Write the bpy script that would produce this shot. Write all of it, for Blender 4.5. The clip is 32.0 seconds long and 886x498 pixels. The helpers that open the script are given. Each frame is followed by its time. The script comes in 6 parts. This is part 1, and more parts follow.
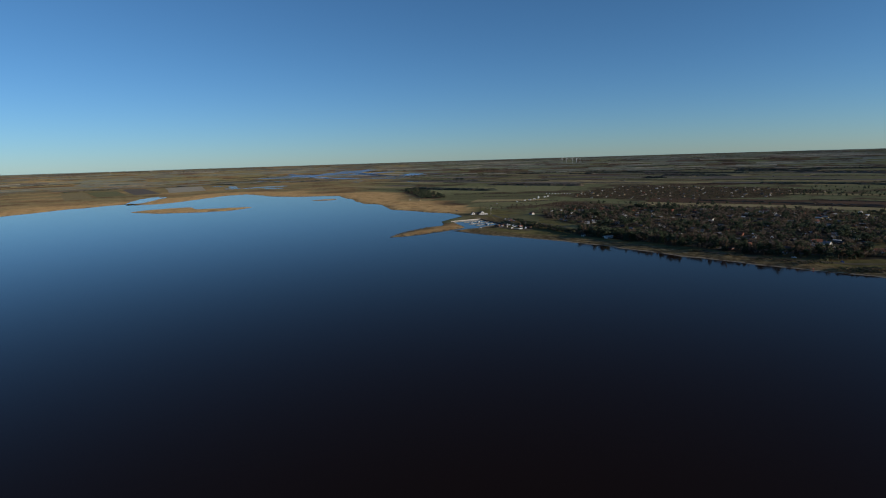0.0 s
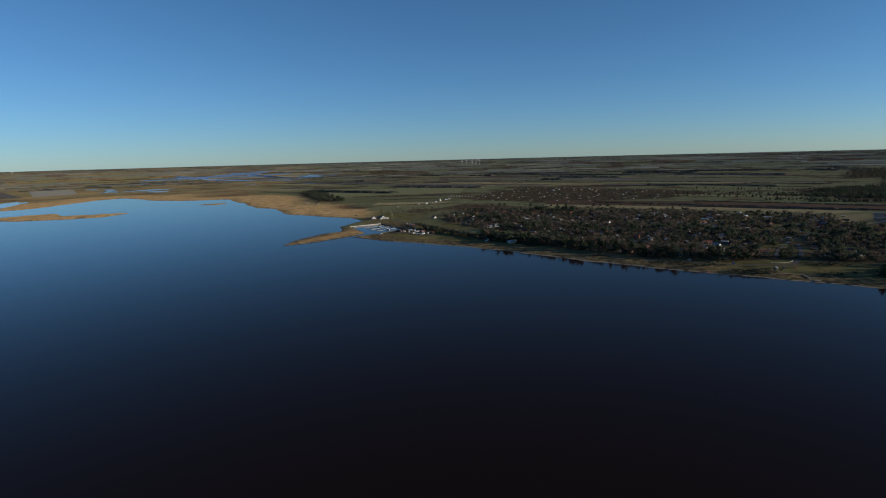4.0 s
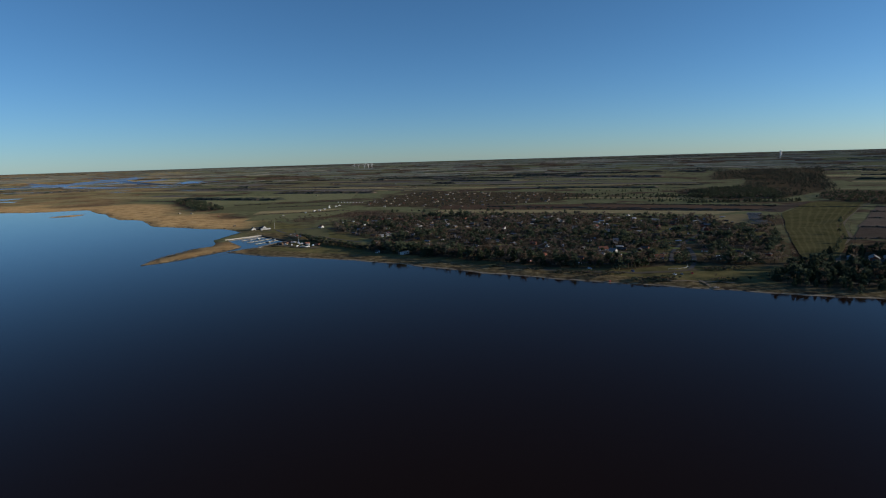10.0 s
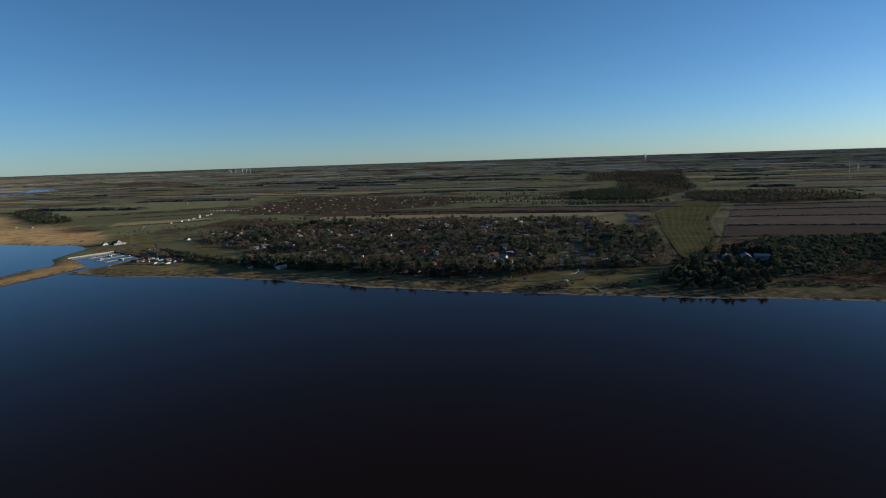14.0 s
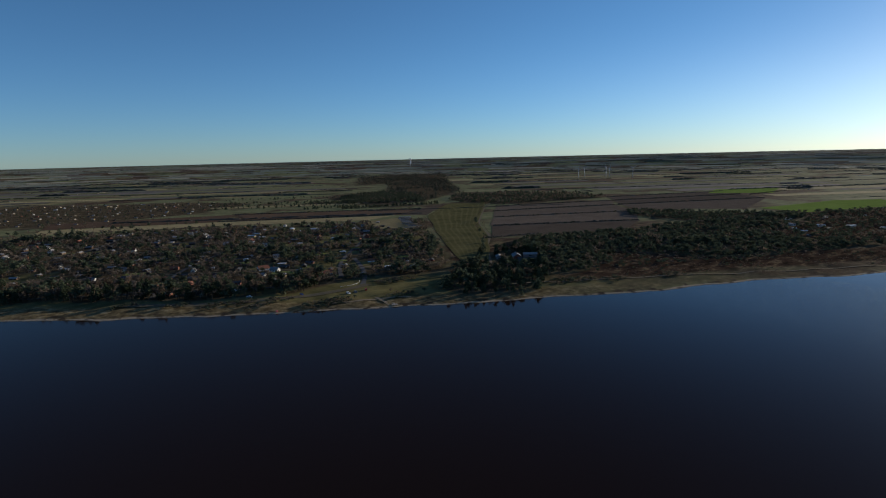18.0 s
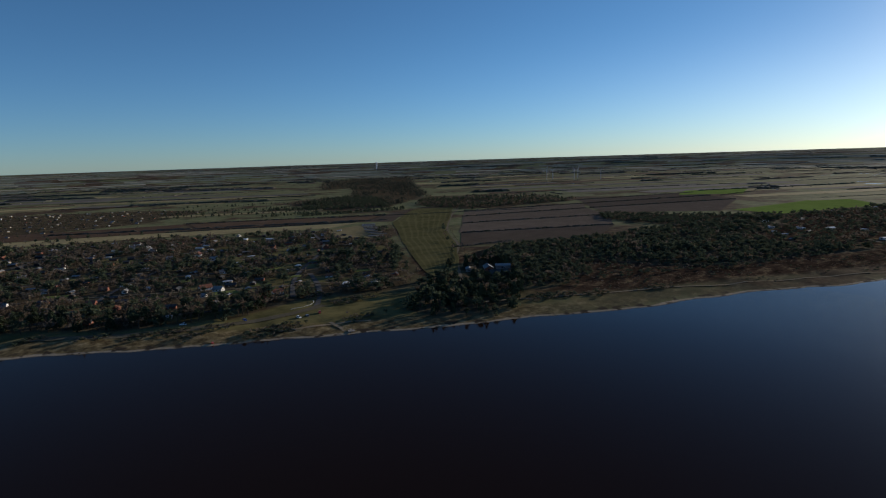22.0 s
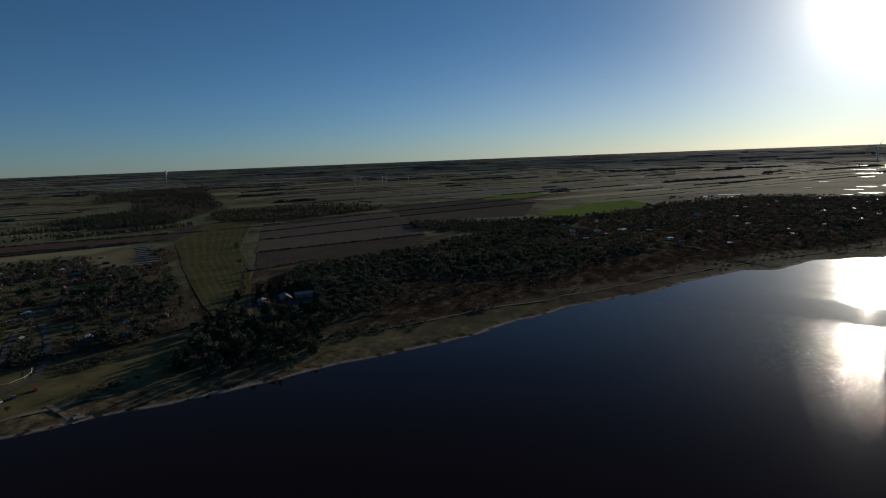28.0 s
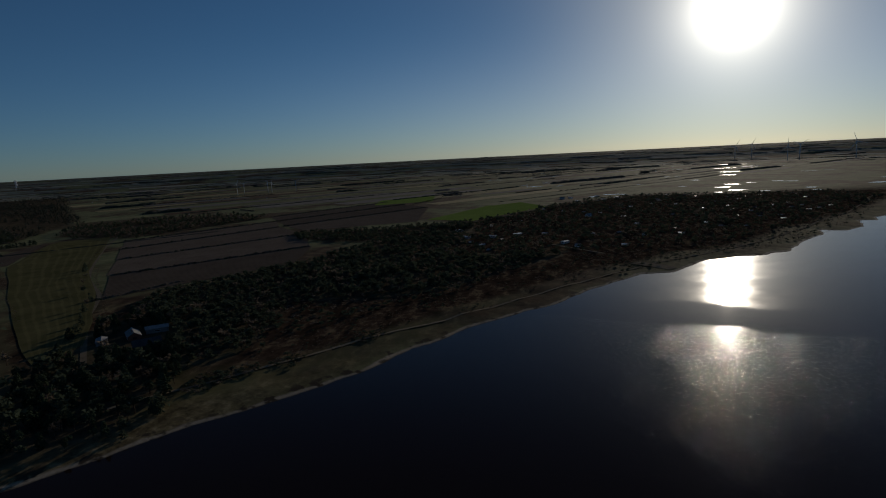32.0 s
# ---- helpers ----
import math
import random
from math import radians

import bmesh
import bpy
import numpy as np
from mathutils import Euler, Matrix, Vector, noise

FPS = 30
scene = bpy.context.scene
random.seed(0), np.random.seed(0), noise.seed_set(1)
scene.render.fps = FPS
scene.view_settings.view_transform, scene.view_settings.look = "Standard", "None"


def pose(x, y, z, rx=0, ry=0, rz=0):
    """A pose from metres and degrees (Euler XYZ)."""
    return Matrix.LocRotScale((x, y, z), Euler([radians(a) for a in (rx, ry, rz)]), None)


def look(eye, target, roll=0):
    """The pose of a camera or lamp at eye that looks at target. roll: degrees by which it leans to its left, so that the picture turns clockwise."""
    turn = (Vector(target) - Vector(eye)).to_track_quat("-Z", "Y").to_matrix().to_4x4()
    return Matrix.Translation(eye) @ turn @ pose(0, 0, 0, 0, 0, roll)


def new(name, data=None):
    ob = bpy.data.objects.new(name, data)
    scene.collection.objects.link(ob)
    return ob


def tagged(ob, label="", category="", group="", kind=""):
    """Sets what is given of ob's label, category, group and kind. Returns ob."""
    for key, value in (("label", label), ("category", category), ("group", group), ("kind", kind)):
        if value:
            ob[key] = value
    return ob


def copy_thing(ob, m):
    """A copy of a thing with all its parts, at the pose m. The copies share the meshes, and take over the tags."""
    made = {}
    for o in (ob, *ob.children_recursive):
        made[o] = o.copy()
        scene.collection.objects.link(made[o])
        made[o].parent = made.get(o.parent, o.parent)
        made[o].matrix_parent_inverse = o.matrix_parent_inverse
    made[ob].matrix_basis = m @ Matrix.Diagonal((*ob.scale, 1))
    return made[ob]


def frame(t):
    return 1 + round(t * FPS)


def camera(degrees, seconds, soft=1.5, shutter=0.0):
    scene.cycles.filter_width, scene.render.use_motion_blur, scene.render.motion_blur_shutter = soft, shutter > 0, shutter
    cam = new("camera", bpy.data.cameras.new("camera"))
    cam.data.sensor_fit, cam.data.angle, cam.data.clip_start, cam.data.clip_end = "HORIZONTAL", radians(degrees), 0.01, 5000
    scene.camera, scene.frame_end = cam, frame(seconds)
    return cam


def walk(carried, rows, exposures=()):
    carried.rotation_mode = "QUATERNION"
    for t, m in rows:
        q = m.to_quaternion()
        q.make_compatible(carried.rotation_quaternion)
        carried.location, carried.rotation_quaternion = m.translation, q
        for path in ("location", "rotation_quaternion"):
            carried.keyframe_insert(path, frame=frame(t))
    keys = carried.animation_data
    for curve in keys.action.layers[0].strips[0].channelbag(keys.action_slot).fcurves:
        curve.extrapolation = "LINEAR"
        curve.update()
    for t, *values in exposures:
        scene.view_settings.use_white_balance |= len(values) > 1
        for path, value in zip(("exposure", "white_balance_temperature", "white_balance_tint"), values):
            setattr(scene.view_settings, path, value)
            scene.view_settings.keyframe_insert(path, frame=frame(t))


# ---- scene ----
cam = camera(73.95, 32.0, 1.1)
PATH = [
    (0.0, 0.0, -0.0, 109.28, 81.243, 1.735, 0.942),
    (0.5, 0.4, 4.7, 109.49, 81.158, 1.560, -1.257),
    (1.0, 0.8, 9.4, 109.70, 81.139, 1.533, -2.656),
    (1.5, 1.3, 14.1, 109.90, 81.113, 1.572, -3.233),
    (2.0, 1.7, 18.8, 110.10, 81.142, 1.590, -3.735),
    (2.5, 2.2, 23.6, 110.29, 81.100, 1.531, -4.118),
    (3.0, 2.7, 28.5, 110.47, 81.101, 1.530, -5.241),
    (3.5, 3.2, 33.3, 110.65, 81.111, 1.477, -7.248),
    (5.5, 8.3, 50.7, 111.25, 81.141, 1.595, -10.246),
    (6.0, 10.0, 55.4, 111.33, 81.172, 1.627, -11.350),
    (6.5, 11.7, 60.2, 111.38, 81.135, 1.608, -12.288),
    (7.0, 13.5, 65.0, 111.43, 81.186, 1.530, -12.819),
    (7.5, 15.3, 70.0, 111.45, 81.169, 1.643, -13.159),
    (8.0, 17.1, 74.9, 111.46, 81.199, 1.608, -13.389),
    (8.5, 18.8, 79.9, 111.45, 81.186, 1.727, -14.298),
    (9.0, 20.5, 84.9, 111.45, 81.210, 1.691, -16.331),
    (9.5, 22.2, 89.9, 111.43, 81.156, 1.748, -17.975),
    (10.0, 23.9, 94.9, 111.42, 81.196, 1.679, -18.808),
    (10.5, 25.7, 100.0, 111.40, 81.195, 1.758, -19.758),
    (11.0, 27.8, 105.2, 111.38, 81.198, 1.758, -21.196),
    (11.5, 30.1, 110.4, 111.35, 81.191, 1.801, -23.041),
    (12.0, 32.6, 115.6, 111.31, 81.239, 1.770, -24.322),
    (12.5, 35.3, 120.6, 111.24, 81.220, 1.848, -25.027),
    (13.0, 38.2, 125.6, 111.15, 81.240, 1.824, -26.185),
    (13.5, 41.2, 130.6, 111.02, 81.251, 1.940, -27.778),
    (14.0, 44.4, 135.5, 110.85, 81.248, 1.884, -29.825),
    (14.5, 47.6, 140.4, 110.66, 81.226, 1.962, -31.984),
    (15.0, 50.9, 145.5, 110.45, 81.186, 2.077, -35.296),
    (15.5, 54.2, 150.7, 110.21, 81.081, 1.964, -39.646),
    (17.5, 68.9, 172.1, 108.41, 81.057, 1.597, -49.897),
    (18.0, 74.0, 176.9, 108.20, 80.995, 1.332, -51.883),
    (18.5, 79.4, 181.6, 108.04, 80.994, 1.392, -52.688),
    (19.0, 84.9, 185.9, 107.92, 81.048, 1.420, -53.052),
    (19.5, 90.5, 190.0, 107.87, 81.058, 1.533, -53.241),
    (20.0, 96.2, 193.7, 107.88, 81.121, 1.712, -53.393),
    (20.5, 101.9, 197.4, 107.96, 81.095, 1.651, -53.561),
    (21.0, 107.6, 200.8, 108.10, 81.157, 1.698, -53.699),
    (21.5, 113.4, 204.0, 108.31, 81.155, 1.686, -53.994),
    (22.0, 119.0, 207.1, 108.55, 81.191, 1.813, -55.024),
    (22.5, 124.6, 210.1, 108.83, 81.141, 1.796, -56.640),
    (23.0, 130.1, 213.0, 109.12, 81.145, 1.852, -58.627),
    (23.5, 135.4, 215.7, 109.42, 81.111, 1.860, -60.207),
    (24.0, 140.8, 218.3, 109.71, 81.136, 1.884, -61.683),
    (24.5, 146.1, 220.6, 109.99, 81.120, 1.830, -62.842),
    (25.0, 151.6, 222.8, 110.23, 81.172, 1.932, -64.045),
    (25.5, 157.4, 224.8, 110.45, 81.171, 2.051, -65.789),
    (26.0, 163.6, 226.6, 110.62, 81.130, 2.096, -68.210),
    (26.5, 169.9, 228.4, 110.73, 81.117, 2.264, -70.548),
    (28.5, 197.9, 235.3, 109.84, 81.148, 2.285, -73.730),
    (29.0, 204.8, 236.5, 109.79, 81.127, 2.467, -74.563),
    (29.5, 211.6, 237.6, 109.78, 81.129, 2.475, -76.430),
    (30.0, 218.0, 238.7, 109.79, 81.039, 2.538, -79.191),
    (30.5, 224.3, 239.4, 109.83, 80.992, 2.607, -81.116),
    (31.0, 230.9, 240.0, 109.89, 81.038, 2.614, -82.111),
    (31.5, 237.6, 240.3, 109.96, 81.071, 2.823, -82.703),
    (32.0, 244.5, 240.6, 110.04, 81.034, 2.863, -83.687),
]
EXPOSURES = [(0.0, 0.05), (8.0, 0.14), (15.0, 0.17), (18.0, 0.1), (23.0, -0.05), (25.0, -0.18), (26.5, -0.40), (28.5, -0.98), (29.0, -1.12), (30.0, -1.46), (31.0, -1.56), (32.0, -1.56)]
walk(cam, [(t, pose(x, y, z, rx, ry, rz)) for t, x, y, z, rx, ry, rz in PATH], EXPOSURES)

# ---- sky and sun ----
SUN_BEARING, SUN_HEIGHT = 109.5, 11.0      # degrees clockwise from +y, and above the horizon
SUN_WAY = Vector((math.sin(radians(SUN_BEARING)) * math.cos(radians(SUN_HEIGHT)),
                  math.cos(radians(SUN_BEARING)) * math.cos(radians(SUN_HEIGHT)), math.sin(radians(SUN_HEIGHT))))


def build_sky():
    world = bpy.data.worlds.new("sky")
    scene.world = world
    world.use_nodes = True
    nt = world.node_tree
    nt.nodes.clear()
    out = nt.nodes.new("ShaderNodeOutputWorld")
    back = nt.nodes.new("ShaderNodeBackground")
    sky = nt.nodes.new("ShaderNodeTexSky")
    sky.sky_type = "NISHITA"
    sky.sun_disc = False
    sky.sun_elevation = radians(SUN_HEIGHT)
    sky.sun_rotation = radians(SUN_BEARING)
    sky.altitude = 100
    sky.air_density, sky.dust_density, sky.ozone_density = 0.8, 0.05, 4.0
    back.inputs["Strength"].default_value = 0.098
    # the bright aureole round the low sun
    coord = nt.nodes.new("ShaderNodeTexCoord")
    dot = nt.nodes.new("ShaderNodeVectorMath")
    dot.operation = "DOT_PRODUCT"
    dot.inputs[1].default_value = SUN_WAY
    nt.links.new(coord.outputs["Generated"], dot.inputs[0])
    total = None
    for power, gain, tint in ((9000.0, 90.0, (1.0, 0.96, 0.88, 1)), (1500.0, 6.0, (1.0, 0.95, 0.86, 1)), (350.0, 2.6, (1.0, 0.93, 0.78, 1)),
                              (60.0, 0.95, (1.0, 0.87, 0.62, 1)), (14.0, 0.14, (1.0, 0.84, 0.56, 1))):
        clamp = nt.nodes.new("ShaderNodeMath")
        clamp.operation = "MAXIMUM"
        clamp.inputs[1].default_value = 0.0
        nt.links.new(dot.outputs["Value"], clamp.inputs[0])
        p = nt.nodes.new("ShaderNodeMath")
        p.operation = "POWER"
        p.inputs[1].default_value = power
        nt.links.new(clamp.outputs[0], p.inputs[0])
        glow = nt.nodes.new("ShaderNodeBackground")
        glow.inputs["Color"].default_value = tint
        k = nt.nodes.new("ShaderNodeMath")
        k.operation = "MULTIPLY"
        k.inputs[1].default_value = gain
        nt.links.new(p.outputs[0], k.inputs[0])
        nt.links.new(k.outputs[0], glow.inputs["Strength"])
        add = nt.nodes.new("ShaderNodeAddShader")
        nt.links.new((total or back).outputs[0], add.inputs[0])
        nt.links.new(glow.outputs[0], add.inputs[1])
        total = add
    # pale light that spreads along the horizon under the sun
    flat = nt.nodes.new("ShaderNodeVectorMath")
    flat.operation = "MULTIPLY"
    flat.inputs[1].default_value = (1, 1, 0)
    nt.links.new(coord.outputs["Generated"], flat.inputs[0])
    level = nt.nodes.new("ShaderNodeVectorMath")
    level.operation = "NORMALIZE"
    nt.links.new(flat.outputs[0], level.inputs[0])
    toward = nt.nodes.new("ShaderNodeVectorMath")
    toward.operation = "DOT_PRODUCT"
    toward.inputs[1].default_value = Vector((SUN_WAY.x, SUN_WAY.y, 0)).normalized()
    nt.links.new(level.outputs[0], toward.inputs[0])
    ahead = nt.nodes.new("ShaderNodeMath")
    ahead.operation = "MAXIMUM"
    ahead.inputs[1].default_value = 0.0
    nt.links.new(toward.outputs["Value"], ahead.inputs[0])
    spread = nt.nodes.new("ShaderNodeMath")
    spread.operation = "POWER"
    spread.inputs[1].default_value = 7.0
    nt.links.new(ahead.outputs[0], spread.inputs[0])
    lift = nt.nodes.new("ShaderNodeSeparateXYZ")
    nt.links.new(coord.outputs["Generated"], lift.inputs[0])
    fade = nt.nodes.new("ShaderNodeMapRange")
    fade.interpolation_type = "SMOOTHERSTEP"
    fade.inputs["From Min"].default_value, fade.inputs["From Max"].default_value = -0.05, 0.24
    fade.inputs["To Min"].default_value, fade.inputs["To Max"].default_value = 1.0, 0.0
    nt.links.new(lift.outputs["Z"], fade.inputs["Value"])
    glow = nt.nodes.new("ShaderNodeBackground")
    glow.inputs["Color"].default_value = (1.0, 0.80, 0.48, 1)
    for other in (fade.outputs["Result"], None):
        k = nt.nodes.new("ShaderNodeMath")
        k.operation = "MULTIPLY"
        k.inputs[1].default_value = 0.50
        nt.links.new(spread.outputs[0], k.inputs[0])
        if other:
            nt.links.new(other, k.inputs[1])
        spread = k
    nt.links.new(spread.outputs[0], glow.inputs["Strength"])
    add = nt.nodes.new("ShaderNodeAddShader")
    nt.links.new(total.outputs[0], add.inputs[0])
    nt.links.new(glow.outputs[0], add.inputs[1])
    total = add
    deep = nt.nodes.new("ShaderNodeMix")
    deep.data_type, deep.blend_type = "RGBA", "MULTIPLY"
    deep.inputs[0].default_value = 1.0
    # a little more blue in the hazy air low over the horizon
    split = nt.nodes.new("ShaderNodeSeparateXYZ")
    nt.links.new(coord.outputs["Generated"], split.inputs[0])
    low = nt.nodes.new("ShaderNodeMapRange")
    low.interpolation_type = "SMOOTHSTEP"
    low.inputs["From Min"].default_value, low.inputs["From Max"].default_value = 0.0, 0.24
    nt.links.new(split.outputs["Z"], low.inputs["Value"])
    tone = nt.nodes.new("ShaderNodeMix")
    tone.data_type = "RGBA"
    tone.inputs[6].default_value, tone.inputs[7].default_value = (0.775, 0.945, 1.13, 1), (0.76, 0.955, 1.04, 1)
    nt.links.new(low.outputs["Result"], tone.inputs[0])
    nt.links.new(tone.outputs[2], deep.inputs[7])
    nt.links.new(sky.outputs["Color"], deep.inputs[6])
    nt.links.new(deep.outputs[2], back.inputs["Color"])
    nt.links.new(total.outputs[0], out.inputs["Surface"])
    lamp = bpy.data.lights.new("sun", "SUN")
    lamp.energy, lamp.angle, lamp.color = 4.8, radians(0.53), (1.0, 0.88, 0.72)
    ob = new("sun", lamp)
    ob.matrix_world = look(SUN_WAY * 3000, (0, 0, 0))


build_sky()

# ---- materials ----
def node(nt, kind, **sets):
    n = nt.nodes.new("ShaderNode" + kind)
    for k, v in sets.items():
        n.inputs[k.replace("_", " ")].default_value = v
    return n


def noise_at(nt, vector, scale, detail=4.0, rough=0.6):
    n = node(nt, "TexNoise", Scale=scale, Detail=detail, Roughness=rough)
    nt.links.new(vector, n.inputs["Vector"])
    return n.outputs["Fac"]


def ramp(nt, fac, stops):
    r = nt.nodes.new("ShaderNodeValToRGB")
    while len(r.color_ramp.elements) < len(stops):
        r.color_ramp.elements.new(0.5)
    for e, (p, c) in zip(r.color_ramp.elements, stops):
        e.position, e.color = p, (*c, 1)
    nt.links.new(fac, r.inputs["Fac"])
    return r.outputs["Color"]


def mix(nt, fac, a, b, kind="MIX"):
    m = nt.nodes.new("ShaderNodeMix")
    m.data_type, m.blend_type = "RGBA", kind
    for socket, value in ((m.inputs[0], fac), (m.inputs[6], a), (m.inputs[7], b)):
        if isinstance(value, (int, float)):
            socket.default_value = value
        elif isinstance(value, tuple):
            socket.default_value = (*value, 1)
        else:
            nt.links.new(value, socket)
    return m.outputs[2]


def calc(nt, op, a, b=0.0, clamp=False):
    m = nt.nodes.new("ShaderNodeMath")
    m.operation, m.use_clamp = op, clamp
    for i, v in enumerate((a, b)):
        if isinstance(v, (int, float)):
            m.inputs[i].default_value = v
        else:
            nt.links.new(v, m.inputs[i])
    return m.outputs[0]


def step(nt, value, low, high):
    r = nt.nodes.new("ShaderNodeMapRange")
    r.interpolation_type = "SMOOTHSTEP"
    r.inputs["From Min"].default_value, r.inputs["From Max"].default_value = low, high
    nt.links.new(value, r.inputs["Value"])
    return r.outputs["Result"]


def start(name):
    m = bpy.data.materials.new(name)
    m.use_nodes = True
    nt = m.node_tree
    return m, nt, nt.nodes["Principled BSDF"], nt.nodes.new("ShaderNodeNewGeometry")


def bumped(nt, bsdf, height, strength, distance):
    b = node(nt, "Bump", Strength=strength, Distance=distance)
    nt.links.new(height, b.inputs["Height"])
    nt.links.new(b.outputs["Normal"], bsdf.inputs["Normal"])


def surface(name, dark, light, scale=1.0, rough=0.85, bump=0.3, vary=0.0, stain=None, metal=0.0, island=False, spec=0.3, thin=0.0):
    """A matt or glossy surface with grain, broader blotches, and a shift of brightness from piece to piece."""
    m, nt, b, geo = start(name)
    fine = noise_at(nt, geo.outputs["Position"], scale, 5.0)
    broad = noise_at(nt, geo.outputs["Position"], scale * 0.13, 3.0)
    both = calc(nt, "ADD", calc(nt, "MULTIPLY", fine, 0.6), calc(nt, "MULTIPLY", broad, 0.4))
    colour = ramp(nt, both, ((0.3, dark), (0.7, light)))
    if stain:
        colour = mix(nt, step(nt, noise_at(nt, geo.outputs["Position"], scale * 0.4, 6.0), 0.55, 0.7), colour, stain)
    if vary:
        if island:
            rand = geo.outputs["Random Per Island"]
        else:
            rand = nt.nodes.new("ShaderNodeObjectInfo").outputs["Random"]
        gain = calc(nt, "ADD", calc(nt, "MULTIPLY", rand, 2 * vary), 1 - vary)
        grey = nt.nodes.new("ShaderNodeCombineColor")
        for i in range(3):
            nt.links.new(gain, grey.inputs[i])
        colour = mix(nt, 1.0, colour, grey.outputs[0], "MULTIPLY")
    nt.links.new(colour, b.inputs["Base Color"])
    b.inputs["Roughness"].default_value, b.inputs["Metallic"].default_value = rough, metal
    b.inputs["Specular IOR Level"].default_value = spec
    b.inputs["Diffuse Roughness"].default_value = 0.2 if rough > 0.75 else 0.0
    if bump:
        bumped(nt, b, fine, bump, 0.1 / scale)
    if thin:
        # leaves and sprays let some light through
        through_leaf = nt.nodes.new("ShaderNodeBsdfTranslucent")
        nt.links.new(colour, through_leaf.inputs["Color"])
        blend = nt.nodes.new("ShaderNodeMixShader")
        blend.inputs[0].default_value = thin
        nt.links.new(b.outputs[0], blend.inputs[1])
        nt.links.new(through_leaf.outputs[0], blend.inputs[2])
        nt.links.new(blend.outputs[0], nt.nodes["Material Output"].inputs["Surface"])
    return m


def water_material():
    """Peaty fjord water: nearly calm, with a ruffled reach off the eastern shore and a slick between."""
    m, nt, b, geo = start("fjord_water")
    b.inputs["Base Color"].default_value = (0.0125, 0.0068, 0.0046, 1)
    b.inputs["IOR"].default_value = 1.33
    b.inputs["Specular Tint"].default_value = (1.0, 0.72, 0.55, 1)
    pos = geo.outputs["Position"]
    big = noise_at(nt, pos, 0.006, 5.0)
    wind = step(nt, big, 0.40, 0.64)
    xyz = nt.nodes.new("ShaderNodeSeparateXYZ")
    nt.links.new(pos, xyz.inputs[0])
    # metres beyond the ruffled reach, seen from the open water
    q = calc(nt, "ADD", calc(nt, "MULTIPLY", xyz.outputs["X"], 0.94), calc(nt, "MULTIPLY", xyz.outputs["Y"], -0.34))
    q = calc(nt, "ADD", calc(nt, "SUBTRACT", q, 524.9), calc(nt, "MULTIPLY", calc(nt, "SUBTRACT", noise_at(nt, pos, 0.02, 4.0), 0.5), 36.0))
    reach = calc(nt, "MULTIPLY", calc(nt, "SUBTRACT", 1.0, step(nt, q, -3.0, 2.0)), step(nt, q, -230.0, -10.0))
    slick = calc(nt, "MULTIPLY", step(nt, q, 2.0, 5.0), calc(nt, "SUBTRACT", 1.0, step(nt, q, 50.0, 62.0)))
    outer = step(nt, q, 50.0, 64.0)      # open water beyond the slick, lightly rippled
    ruffled = calc(nt, "MULTIPLY", calc(nt, "MAXIMUM", reach, calc(nt, "MULTIPLY", wind, 0.25)), calc(nt, "SUBTRACT", 1.0, slick))
    # sky reflection turned up by position, in the north-west bay and to the east
    bay = calc(nt, "ADD", calc(nt, "MULTIPLY", xyz.outputs["X"], -0.85), calc(nt, "MULTIPLY", xyz.outputs["Y"], 0.53))
    # how far towards the east, for the same added reflection
    clear = calc(nt, "ADD", calc(nt, "MULTIPLY", xyz.outputs["X"], 0.8), calc(nt, "MULTIPLY", xyz.outputs["Y"], -0.6))
    gloss = calc(nt, "ADD", calc(nt, "MULTIPLY", step(nt, bay, -50.0, 1200.0), 0.22), calc(nt, "MULTIPLY", step(nt, clear, 0.0, 330.0), 0.08))
    nt.links.new(calc(nt, "ADD", gloss, 0.061), b.inputs["Specular IOR Level"])
    ripple = noise_at(nt, pos, 0.7, 4.0, 0.75)
    swell = noise_at(nt, pos, 0.12, 2.0)
    both = calc(nt, "ADD", calc(nt, "MULTIPLY", ripple, 0.8), calc(nt, "MULTIPLY", swell, 0.7))
    gusts = step(nt, noise_at(nt, pos, 0.5, 4.0, 0.75), 0.53, 0.63)      # cat's-paws on otherwise calm water
    chop = calc(nt, "MULTIPLY", calc(nt, "MULTIPLY", calc(nt, "SUBTRACT", noise_at(nt, pos, 0.75, 2.0, 0.6), 0.5), calc(nt, "MULTIPLY", reach, gusts)), 0.36)
    bump = node(nt, "Bump", Distance=1.0, Strength=1.0)
    nt.links.new(calc(nt, "ADD", calc(nt, "MULTIPLY", both, calc(nt, "ADD", calc(nt, "MULTIPLY", ruffled, 0.012), 0.010)), chop), bump.inputs["Height"])
    nt.links.new(bump.outputs["Normal"], b.inputs["Normal"])
    patches = step(nt, noise_at(nt, pos, 0.03, 4.0, 0.7), 0.35, 0.62)
    rough = calc(nt, "ADD", calc(nt, "MULTIPLY", outer, calc(nt, "ADD", calc(nt, "MULTIPLY", patches, 0.035), 0.032)), calc(nt, "MULTIPLY", reach, -0.01))
    nt.links.new(calc(nt, "SUBTRACT", calc(nt, "ADD", rough, 0.080), calc(nt, "MULTIPLY", slick, 0.05)), b.inputs["Roughness"])
    return m


